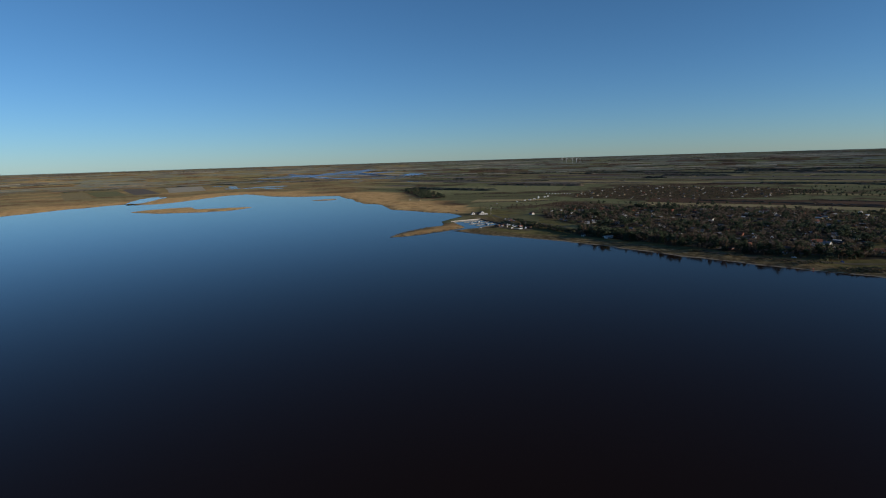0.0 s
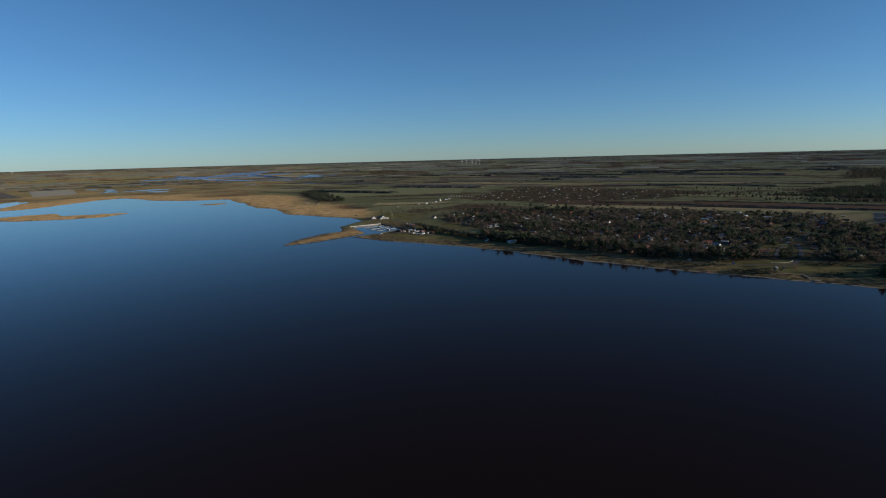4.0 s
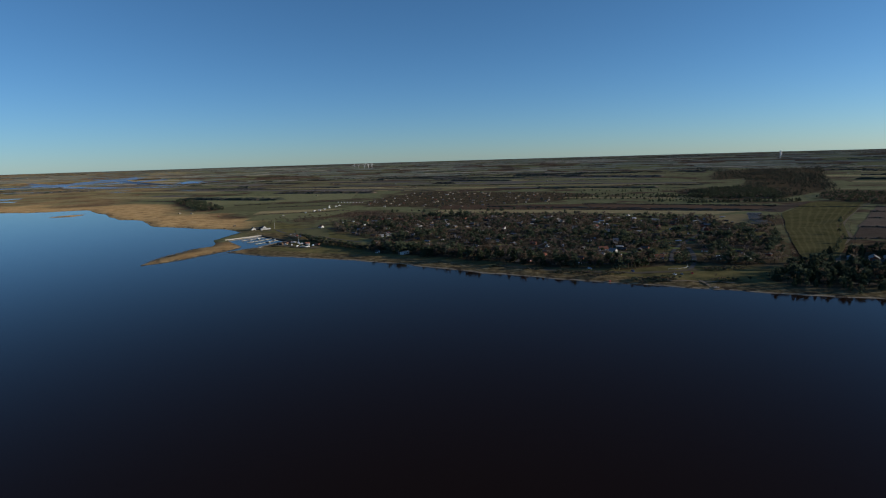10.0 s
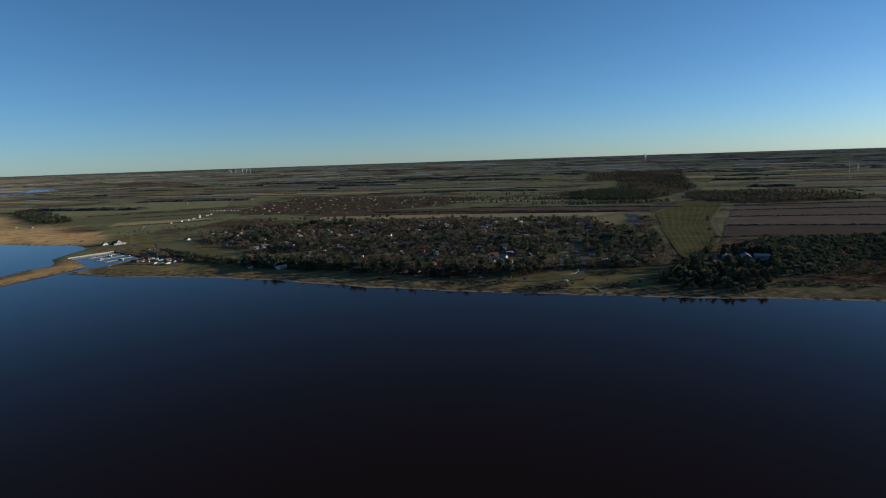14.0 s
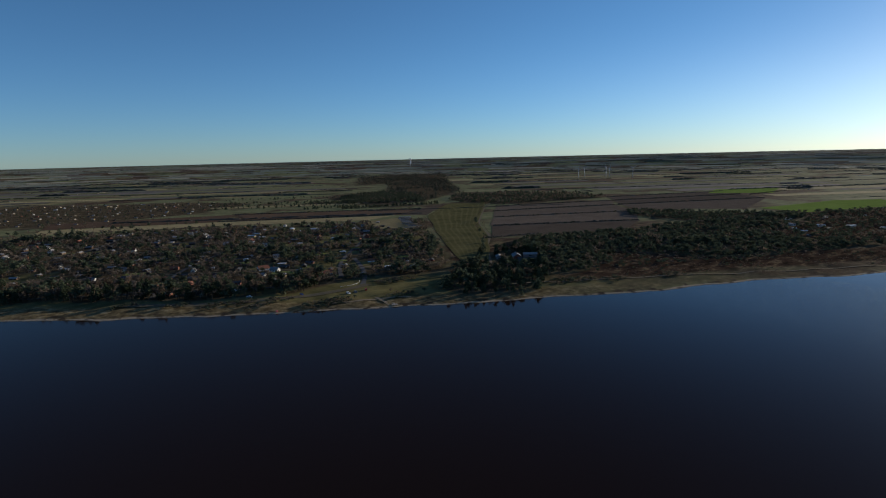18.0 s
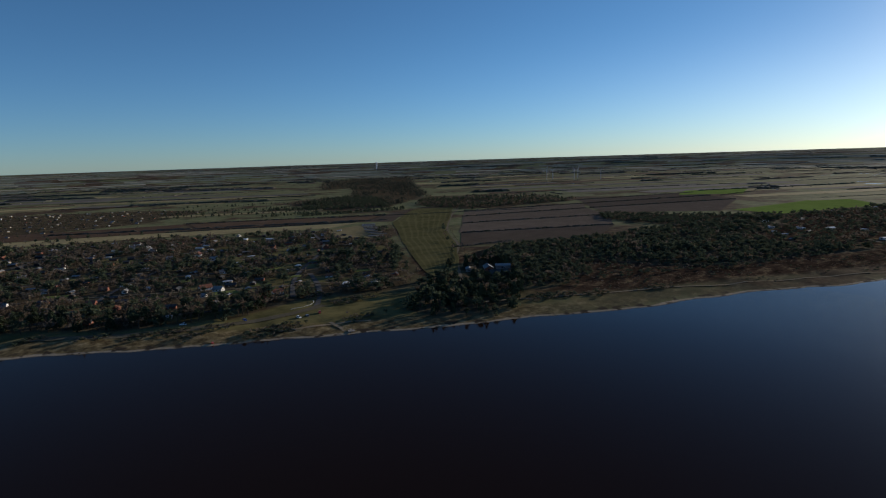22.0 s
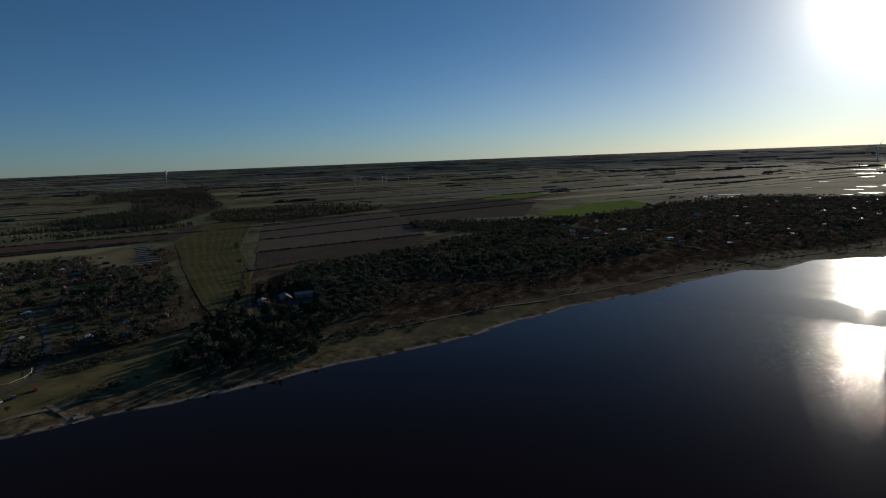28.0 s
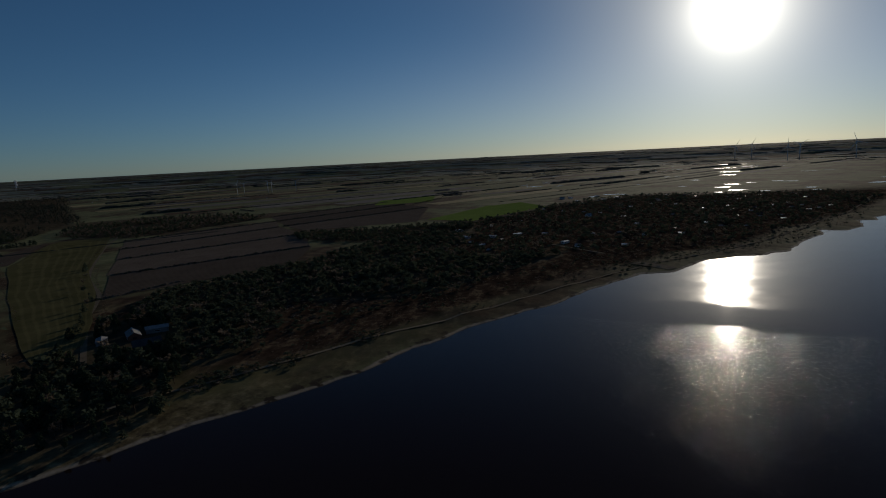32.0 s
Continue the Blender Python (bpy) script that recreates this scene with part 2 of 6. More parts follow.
def ground_material():
    m, nt, b, geo = start("ground_cover")
    pos = geo.outputs["Position"]

    def zone(name):
        a = nt.nodes.new("ShaderNodeAttribute")
        a.attribute_name = name
        return a.outputs["Fac"]

    fine = noise_at(nt, pos, 0.5, 6.0, 0.7)
    mid = noise_at(nt, pos, 0.05, 5.0, 0.65)
    broad = noise_at(nt, pos, 0.006, 4.0)
    heath = ramp(nt, mid, ((0.3, (0.038, 0.025, 0.017)), (0.5, (0.074, 0.049, 0.031)), (0.72, (0.138, 0.103, 0.058))))
    meadow = ramp(nt, mid, ((0.3, (0.094, 0.106, 0.050)), (0.7, (0.198, 0.192, 0.096))))
    colour = mix(nt, step(nt, broad, 0.40, 0.55), heath, meadow)
    tuft = noise_at(nt, pos, 0.16, 5.0, 0.7)
    dune = ramp(nt, tuft, ((0.36, (0.060, 0.043, 0.024)), (0.47, (0.126, 0.096, 0.050)), (0.56, (0.180, 0.138, 0.072)), (0.66, (0.288, 0.222, 0.126))))
    # heather, crowberry and bleached grass in long drifts beside the shore
    drift = nt.nodes.new("ShaderNodeMapping")
    drift.inputs["Rotation"].default_value[2] = radians(45)
    drift.inputs["Scale"].default_value = (0.35, 1.0, 1.0)
    nt.links.new(pos, drift.inputs["Vector"])
    streak = noise_at(nt, drift.outputs["Vector"], 0.075, 6.0, 0.72)
    brown = ramp(nt, calc(nt, "ADD", calc(nt, "MULTIPLY", tuft, 0.35), calc(nt, "MULTIPLY", streak, 0.65)),
                 ((0.38, (0.022, 0.018, 0.012)), (0.46, (0.041, 0.027, 0.019)), (0.53, (0.068, 0.045, 0.030)), (0.60, (0.162, 0.119, 0.068))))
    colour = mix(nt, zone("heath"), colour, brown)
    colour = mix(nt, zone("dune"), colour, dune)
    reed = ramp(nt, calc(nt, "ADD", calc(nt, "MULTIPLY", fine, 0.4), calc(nt, "MULTIPLY", mid, 0.6)),
                ((0.32, (0.24, 0.145, 0.06)), (0.5, (0.48, 0.31, 0.135)), (0.7, (0.62, 0.43, 0.21))))
    reed = mix(nt, calc(nt, "MULTIPLY", step(nt, noise_at(nt, pos, 0.03, 6.0, 0.75), 0.5, 0.62), 0.55), reed, (0.17, 0.105, 0.045))
    colour = mix(nt, zone("reed"), colour, reed)
    floor = ramp(nt, mid, ((0.3, (0.043, 0.035, 0.022)), (0.5, (0.073, 0.057, 0.036)), (0.7, (0.125, 0.100, 0.062))))
    colour = mix(nt, zone("wood"), colour, floor)
    lawn = ramp(nt, mid, ((0.35, (0.081, 0.076, 0.032)), (0.65, (0.175, 0.151, 0.064))))
    colour = mix(nt, zone("lawn"), colour, lawn)
    shore = zone("shore")
    edge = calc(nt, "ADD", shore, calc(nt, "MULTIPLY", calc(nt, "SUBTRACT", mid, 0.5), 7.0))
    sand = ramp(nt, fine, ((0.3, (0.24, 0.19, 0.135)), (0.7, (0.43, 0.355, 0.26))))
    colour = mix(nt, calc(nt, "MULTIPLY", zone("sand"), calc(nt, "SUBTRACT", 1.0, step(nt, edge, 2.0, 4.0))), colour, sand)
    weed = step(nt, noise_at(nt, pos, 0.11, 4.0), 0.52, 0.62)
    colour = mix(nt, calc(nt, "MULTIPLY", weed, calc(nt, "SUBTRACT", 1.0, step(nt, shore, 5.0, 14.0))), colour, (0.055, 0.042, 0.030))
    # the wrack line behind the sand
    wrack = calc(nt, "MULTIPLY", step(nt, edge, 3.6, 4.6), calc(nt, "SUBTRACT", 1.0, step(nt, edge, 7.0, 10.0)))
    colour = mix(nt, calc(nt, "MULTIPLY", calc(nt, "MULTIPLY", wrack, zone("heath")), 0.7), colour, (0.034, 0.025, 0.017))
    colour = mix(nt, calc(nt, "SUBTRACT", 1.0, step(nt, shore, -0.5, 1.5)), colour, (0.045, 0.035, 0.024))
    nt.links.new(colour, b.inputs["Base Color"])
    b.inputs["Roughness"].default_value = 0.95
    rank = calc(nt, "MAXIMUM", calc(nt, "MAXIMUM", zone("wood"), zone("heath")), calc(nt, "MAXIMUM", zone("dune"), zone("lawn")))      # rough growth has no sheen
    nt.links.new(calc(nt, "MULTIPLY", calc(nt, "SUBTRACT", 1.0, rank), 0.014), b.inputs["Specular IOR Level"])
    b.inputs["Diffuse Roughness"].default_value = 0.15
    bumped(nt, b, fine, 0.2, 0.5)
    return m


def field_material(name, dark, light, row=6.0, turn=45.0, furrow=0.35, rows_across=0, sheen=0.0):
    """Tilled or mown land: drill rows along one way (or a number of them side by side, along its curving edge), with damp patches."""
    m, nt, b, geo = start(name)
    pos = geo.outputs["Position"]
    mid = noise_at(nt, pos, 0.03, 5.0, 0.65)
    fine = noise_at(nt, pos, 0.6, 4.0)
    spin = nt.nodes.new("ShaderNodeMapping")
    spin.inputs["Rotation"].default_value[2] = radians(turn)
    nt.links.new(pos, spin.inputs["Vector"])
    wave = node(nt, "TexWave", Scale=0.314 / row, Distortion=0.4, Detail=2.0)
    wave.inputs["Detail Scale"].default_value = 0.3
    nt.links.new(spin.outputs["Vector"], wave.inputs["Vector"])
    rows = wave.outputs["Fac"]
    if rows_across:
        across = nt.nodes.new("ShaderNodeAttribute")
        across.attribute_name = "across"
        turns = calc(nt, "ADD", calc(nt, "MULTIPLY", across.outputs["Fac"], rows_across * 2 * math.pi), calc(nt, "MULTIPLY", noise_at(nt, pos, 0.02, 3.0), 5.0))
        rows = step(nt, calc(nt, "SINE", turns), 0.1, 0.95)
    fac = calc(nt, "ADD", calc(nt, "MULTIPLY", rows, furrow), calc(nt, "MULTIPLY", mid, 1 - furrow))
    colour = ramp(nt, calc(nt, "ADD", calc(nt, "MULTIPLY", fac, 0.8), calc(nt, "MULTIPLY", fine, 0.2)), ((0.3, dark), (0.72, light)))
    rand = nt.nodes.new("ShaderNodeObjectInfo").outputs["Random"]
    gain = calc(nt, "ADD", calc(nt, "MULTIPLY", rand, 0.5), 0.75)
    grey = nt.nodes.new("ShaderNodeCombineColor")
    for i in range(3):
        nt.links.new(gain, grey.inputs[i])
    nt.links.new(mix(nt, 1.0, colour, grey.outputs[0], "MULTIPLY"), b.inputs["Base Color"])
    b.inputs["Roughness"].default_value = 0.95
    b.inputs["Specular IOR Level"].default_value = sheen
    b.inputs["Diffuse Roughness"].default_value = 0.15
    bumped(nt, b, fac, 0.15, 0.3)
    return m


WATER = water_material()
GROUND = ground_material()
STUBBLE = field_material("stubble_grass", (0.066, 0.063, 0.028), (0.142, 0.126, 0.058), 5.0, 51.0, 0.16, 9)
PLOUGHED = field_material("ploughed_soil", (0.086, 0.067, 0.052), (0.158, 0.126, 0.098), 7.0, -45.0)
GREEN = field_material("winter_crop", (0.125, 0.175, 0.04), (0.195, 0.25, 0.065), 8.0, -45.0, 0.2)
PALE = field_material("withered_grass", (0.180, 0.146, 0.072), (0.336, 0.276, 0.144), 6.0, -45.0, 0.25, sheen=0.020)
MEADOW = field_material("grazed_meadow", (0.100, 0.102, 0.050), (0.195, 0.186, 0.092), 7.0, -45.0, 0.25, sheen=0.020)
MOOR = field_material("brown_moor", (0.066, 0.042, 0.026), (0.138, 0.086, 0.054), 9.0, -45.0, 0.15, sheen=0.020)
GRAVEL = surface("gravel_track", (0.11, 0.09, 0.064), (0.21, 0.175, 0.125), 0.8, 0.95, 0.4, spec=0.0)
ASPHALT = surface("asphalt", (0.04, 0.037, 0.034), (0.085, 0.077, 0.068), 0.7, 0.9, 0.2)
BARK = surface("bark", (0.05, 0.035, 0.025), (0.12, 0.09, 0.065), 3.0, 0.95, 0.5, spec=0.0)
NEEDLES = surface("pine_needles", (0.038, 0.050, 0.030), (0.084, 0.104, 0.060), 1.2, 0.85, 0.3, 0.3, spec=0.0, thin=0.35)
NEEDLES_MASS = surface("pine_needles_mass", (0.044, 0.056, 0.036), (0.092, 0.110, 0.072), 1.2, 0.85, 0.1, 0.2, island=True, spec=0.0, thin=0.3)
TWIGS = surface("bare_twigs", (0.09, 0.066, 0.048), (0.19, 0.145, 0.105), 1.2, 0.9, 0.4, 0.3, spec=0.0, thin=0.3)
TWIGS_MASS = surface("bare_twigs_mass", (0.115, 0.092, 0.070), (0.22, 0.178, 0.138), 1.2, 0.9, 0.2, 0.25, island=True, spec=0.0, thin=0.38)
# FAR tones are paler and cooler: the haze of distance is put into them
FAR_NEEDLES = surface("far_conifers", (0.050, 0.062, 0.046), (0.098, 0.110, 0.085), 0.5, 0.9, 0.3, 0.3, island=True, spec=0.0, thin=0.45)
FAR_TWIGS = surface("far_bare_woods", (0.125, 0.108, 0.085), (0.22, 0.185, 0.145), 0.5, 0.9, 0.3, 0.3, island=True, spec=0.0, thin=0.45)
FAR_PASTURE = field_material("hazed_pasture", (0.13, 0.15, 0.12), (0.24, 0.26, 0.21), 20.0, -45.0, 0.1, sheen=0.020)
FAR_STUBBLE = field_material("hazed_stubble", (0.22, 0.20, 0.15), (0.40, 0.37, 0.29), 20.0, -45.0, 0.1, sheen=0.020)
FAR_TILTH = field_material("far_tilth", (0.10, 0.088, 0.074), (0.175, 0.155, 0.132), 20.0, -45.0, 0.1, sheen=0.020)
WORN = surface("worn_grass_and_gravel", (0.085, 0.072, 0.048), (0.15, 0.13, 0.09), 0.5, 0.95, 0.4, spec=0.0)
SAND = surface("bare_sand", (0.17, 0.135, 0.09), (0.30, 0.24, 0.165), 0.35, 0.95, 0.4, spec=0.0)
LAWN = field_material("garden_lawn", (0.085, 0.105, 0.035), (0.17, 0.175, 0.065), 3.0, 45.0, 0.1)
# pale blue-grey base stands in for sky mirrored at a low angle
SKY_FLOOD = surface("sky_pale_flood_water", (0.16, 0.20, 0.22), (0.24, 0.28, 0.30), 0.02, 0.12, 0.0, spec=0.5)

# ---- the lie of the land ----
CENTRE, FLAT, RIM, EYE = np.array((110.0, 150.0)), 3500.0, 4730.0, 110.0
WEST_COAST = [(-4900, 100), (-2600, 720), (-1500, 1190), (-1120, 1430), (-1075, 1640), (-1010, 1770), (-885, 1735), (-845, 1890), (-815, 2115),
              (-775, 2190), (-645, 2005), (-530, 1925), (-385, 1905), (-305, 1735), (-247, 1545), (-180, 1445), (-137, 1300), (-70, 1232),
              (-10, 1175), (15, 1112)]
HARBOUR = [(-5, 1070), (-24, 1022), (-18, 985), (-20, 958), (-42, 945), (-66, 905), (-82, 873), (-91, 832), (-65, 842), (-40, 864), (-15, 888),
           (6, 912), (17, 930), (-4, 1013), (45, 1040), (78, 956), (38, 915), (22, 906), (0, 888)]
EAST_SHORE = [(25, 855), (48, 828), (95, 785), (138, 745), (178, 700), (212, 648), (243, 608), (268, 576), (292, 551), (317, 523), (345, 496), (380, 461),
              (405, 437), (430, 416), (460, 388), (490, 362), (515, 338), (550, 310), (588, 282), (630, 250), (665, 212), (711, 178), (762, 130),
              (768, 100), (800, 74), (821, 57), (834, 22), (836, -8), (857, -15), (842, -25), (870, -41), (902, -66), (938, -95), (960, -118), (996, -126), (974, -150),
              (1004, -184), (1067, -212), (1058, -236), (1095, -245), (1120, -285), (1190, -340),
              (1500, -600), (2500, -1300), (4900, -2600)]
MAINLAND = WEST_COAST + HARBOUR + EAST_SHORE + [(5200, 5200), (-5200, 5200)]
ISLES = [[(-805, 1440), (-800, 1500), (-705, 1560), (-650, 1480), (-520, 1500), (-545, 1420), (-600, 1385), (-705, 1385)],
         [(-425, 1680), (-400, 1725), (-350, 1730), (-352, 1685)]]
NURSERY = [(724, 762), (748, 738), (872, 872), (842, 900)]
VILLAGE = [(160, 795), (198, 742), (235, 690), (262, 652), (300, 604), (335, 576), (370, 555), (390, 560), (440, 560), (470, 512), (545, 530), (606, 600), (712, 706),
           (815, 798), (780, 868), (690, 940), (600, 1045), (480, 1130), (380, 1200), (260, 1220), (165, 1150), (150, 1000), (190, 900)]
FAR_VILLAGE = [(300, 1480), (330, 1655), (580, 1990), (900, 1640), (940, 1450), (700, 1330), (480, 1330)]
CABINS = [(870, 185), (900, 330), (1010, 300), (1215, 300), (1420, 165), (1540, 60), (1640, -60), (1560, -210), (1560, -420), (1400, -440), (1250, -330),
          (1120, -210), (1010, -110), (930, 0), (880, 90)]
HEADWOOD = [(497, 500), (440, 470), (428, 440), (462, 400), (535, 420), (610, 470), (650, 520), (600, 540), (560, 510)]
PINEWOOD = [(530, 428), (572, 395), (640, 408), (692, 430), (688, 360), (725, 290), (870, 190), (900, 330), (1010, 300), (1215, 300), (1160, 440),
            (1130, 575), (1050, 545), (1000, 425), (860, 470), (730, 560), (650, 530)]
WOOD_B = [(1150, 862), (1200, 1050), (1460, 1200), (1525, 870), (1415, 740)]
WOOD_A = [(1150, 1080), (1080, 1370), (1400, 1440), (2300, 2300), (2450, 2040), (1560, 1280), (1450, 1215)]
WOOD_C = [(1000, 1215), (1095, 1110), (1150, 1075), (1330, 1250), (1390, 1440), (1180, 1400)]
WOOD_D = [(1650, 1850), (2300, 2500), (2700, 2650), (2900, 2400), (2250, 1850)]
WEST_WOOD = [(-190, 2090), (-85, 1640), (-20, 1620), (-40, 1760), (-130, 2100)]


def lattice(ix, iy, seed):
    h = (ix * 374761393 + iy * 668265263 + seed * 974711) & 0x7FFFFFFF
    h = ((h ^ (h >> 13)) * 1274126177) & 0x7FFFFFFF
    return ((h ^ (h >> 16)) & 0xFFFF) / 65535.0


def roll_noise(x, y, size, seed=0):
    """Smooth noise from -1 to 1 with features of that size in metres."""
    x, y = np.asarray(x, float) / size, np.asarray(y, float) / size
    ix, iy = np.floor(x).astype(np.int64), np.floor(y).astype(np.int64)
    fx, fy = x - ix, y - iy
    fx, fy = fx * fx * (3 - 2 * fx), fy * fy * (3 - 2 * fy)
    a = lattice(ix, iy, seed) * (1 - fx) + lattice(ix + 1, iy, seed) * fx
    b = lattice(ix, iy + 1, seed) * (1 - fx) + lattice(ix + 1, iy + 1, seed) * fx
    return 2 * (a * (1 - fy) + b * fy) - 1


def inside_by(x, y, outline):
    """Metres inside an outline; negative outside."""
    x, y = np.atleast_1d(np.asarray(x, float)), np.atleast_1d(np.asarray(y, float))
    if x.size < 64:
        a, b = np.array(outline, float), np.array(outline[1:] + outline[:1], float)
        d, px, py = b - a, x[:, None], y[:, None]
        t = np.clip(((px - a[:, 0]) * d[:, 0] + (py - a[:, 1]) * d[:, 1]) / (d * d).sum(1), 0, 1)
        near = ((px - a[:, 0] - t * d[:, 0]) ** 2 + (py - a[:, 1] - t * d[:, 1]) ** 2).min(1)
        slope = d[:, 0] / np.where(d[:, 1] == 0, 1e-9, d[:, 1])
        crossed = ((a[:, 1] > py) != (b[:, 1] > py)) & (px < a[:, 0] + (py - a[:, 1]) * slope)
        return np.where(crossed.sum(1) % 2 == 1, 1, -1) * np.sqrt(near)
    best, odd = np.full(x.shape, 1e18), np.zeros(x.shape, bool)
    for (ax, ay), (bx, by) in zip(outline, outline[1:] + outline[:1]):
        dx, dy = bx - ax, by - ay
        t = np.clip(((x - ax) * dx + (y - ay) * dy) / (dx * dx + dy * dy), 0, 1)
        best = np.minimum(best, (x - ax - t * dx) ** 2 + (y - ay - t * dy) ** 2)
        if dy:
            odd ^= ((ay > y) != (by > y)) & (x < ax + (y - ay) / dy * dx)
    return np.where(odd, 1, -1) * np.sqrt(best)


def shore_by(x, y):
    """Metres inland of the water's edge."""
    s = inside_by(x, y, MAINLAND)
    for isle in ISLES:
        s = np.maximum(s, inside_by(x, y, isle))
    calm = np.clip((np.abs(np.asarray(x) - 20) + np.abs(np.asarray(y) - 985)) / 160, 0.15, 1)
    return s + calm * (3.2 * roll_noise(x, y, 38, 1) + 1.6 * roll_noise(x, y, 13, 2)) + np.clip((np.asarray(y) - 1150) / 300, 0, 1) * 9 * roll_noise(x, y, 60, 3)


def far_rise(x, y):
    """The plain bent up towards the horizon, standing in for flat land farther off."""
    d = np.hypot(np.asarray(x) - CENTRE[0], np.asarray(y) - CENTRE[1])
    u = np.clip((d - FLAT) / (RIM - FLAT), 0, 1)
    true = FLAT + 1250 * u + 31000 * u ** 4
    return np.where(u > 0, EYE - np.maximum(d, 1) * (EYE / true + true / 1.48e7) + 0.85, 0.0)


def land_z(x, y, shore=None):
    s = shore_by(x, y) if shore is None else shore
    z = np.where(s < 0, np.maximum(0.14 * s, -2.5), 1.3 * (1 - np.exp(-np.maximum(s, 0) / 7)))
    hump = np.clip((s - 9) / 8, 0, 1) * np.clip((70 - s) / 30, 0, 1)
    z = z + hump * (0.7 * roll_noise(x, y, 21, 5) + 0.5 * roll_noise(x, y, 8, 6) + 0.4)
    return z + far_rise(x, y)


def spaced(low, high, fine_low, fine_high, mid_low, mid_high, fine=5.0, mid=11.0, coarse=48.0):
    a = np.arange(fine_low, fine_high, fine)
    return np.concatenate([np.arange(low, mid_low, coarse), np.arange(mid_low, fine_low, mid), a, np.arange(fine_high, mid_high, mid),
                           np.arange(mid_high, high, coarse)])


def mesh_of(name, verts, faces, mats=(), smooth=False):
    me = bpy.data.meshes.new(name)
    me.from_pydata([tuple(v) for v in verts], [], [tuple(f) for f in faces])
    for m in mats:
        me.materials.append(m)
    if smooth:
        me.shade_smooth()
    return me


def grid_mesh(name, xs, ys, keep, z):
    nx, ny = len(xs), len(ys)
    gx, gy = np.meshgrid(xs, ys)
    co = np.stack([gx.ravel(), gy.ravel(), z.ravel()], 1)
    i, j = np.meshgrid(np.arange(nx - 1), np.arange(ny - 1))
    a = (j * nx + i).ravel()
    quads = np.stack([a, a + 1, a + nx + 1, a + nx], 1)
    quads = quads[keep.ravel()[quads].all(1)]
    used = np.unique(quads)
    index = np.zeros(len(co), np.int64)
    index[used] = np.arange(len(used))
    quads, co = index[quads], co[used]
    me = bpy.data.meshes.new(name)
    me.vertices.add(len(co))
    me.vertices.foreach_set("co", co.ravel())
    me.loops.add(quads.size)
    me.loops.foreach_set("vertex_index", quads.ravel().astype(np.int32))
    me.polygons.add(len(quads))
    me.polygons.foreach_set("loop_start", np.arange(0, quads.size, 4, dtype=np.int32))
    me.update(calc_edges=True)
    me.shade_smooth()
    return me, used


def build_ground():
    xs = spaced(-4700, 4900, -150, 900, -1250, 1450, 6.0)
    ys = spaced(-4620, 4930, 0, 1160, -450, 2250, 6.0)
    gx, gy = np.meshgrid(xs, ys)
    x, y = gx.ravel(), gy.ravel()
    s = shore_by(x, y)
    z = land_z(x, y, s)
    keep = np.hypot(x - CENTRE[0], y - CENTRE[1]) < RIM + 20
    me, used = grid_mesh("ground", xs, ys, keep.reshape(gx.shape), z.reshape(gx.shape))
    x, y, s = x[used], y[used], s[used]

    def soft(v, a, b):
        t = np.clip((v - a) / (b - a), 0, 1)
        return t * t * (3 - 2 * t)

    west = soft(40 - x - 0.25 * (1180 - y), -20, 60) * soft(y, 1090, 1180)
    belt = 120 + 60 * roll_noise(x, y, 140, 8)
    reed = west * (1 - soft(s, belt, belt + 90))
    reed = np.maximum(reed, 0.8 * soft(-x - 200, 0, 300) * soft(y, 1500, 1700) * (0.65 + 0.35 * roll_noise(x, y, 220, 9)) * (0.75 + 0.35 * roll_noise(x, y, 60, 10)))
    for isle in ISLES:
        reed = np.maximum(reed, soft(inside_by(x, y, isle), -14, -6))
    reed = np.maximum(reed, soft(30 - x, 0, 20) * soft(1000 - y, 0, 30) * soft(y, 790, 820) * soft(20 - x, -10, 0) * 0.55)
    wood = np.zeros(len(x))
    for outline in (VILLAGE, HEADWOOD, PINEWOOD, WOOD_A, WOOD_B, WOOD_C, WOOD_D, FAR_VILLAGE, WEST_WOOD):
        wood = np.maximum(wood, soft(inside_by(x, y, outline) + 8 * roll_noise(x, y, 25, 11), -4, 10))
    lawn = soft(inside_by(x, y, VILLAGE), 5, 20) * soft(-roll_noise(x, y, 38, 61), 0.25, 0.55)
    green_front = soft(s, 22, 34) * (1 - soft(s, 95, 120)) * (1 - soft(wood, 0.2, 0.6)) * soft(900 - x, 300, 400)
    moor = soft(x, 450, 560)
    green_front = green_front * soft(x, 20, 70) * (1 - reed)
    lawn = np.maximum(lawn * 0.8, green_front * (0.9 - 0.5 * moor) * (1 - moor * soft(s, 38, 52)))
    heath = moor * soft(1700 - x, 0, 200) * (0.6 * soft(s, 5, 12) + 0.4 * soft(s, 34, 50)) * (1 - soft(s, 260, 330)) * (1 - wood)
    heath = np.maximum(heath, soft(inside_by(x, y, CABINS) + 8 * roll_noise(x, y, 25, 11), -4, 10) * (1 - wood))
    east = soft(x, -10, 60)
    dune = east * (1 - soft(s, 28 - 16 * moor, 60 - 40 * moor)) * (1 - wood) * (1 - 0.8 * moor)
    for key, values in (("shore", s), ("reed", reed), ("wood", wood * (1 - 0.7 * lawn)), ("lawn", lawn), ("dune", dune), ("heath", heath), ("sand", east)):
        a = me.attributes.new(key, "FLOAT", "POINT")
        a.data.foreach_set("value", np.asarray(values, np.float32))
    me.materials.append(GROUND)
    return tagged(new("ground", me), "flat coastal plain of heath, reed and sand", "ground", kind="structure")


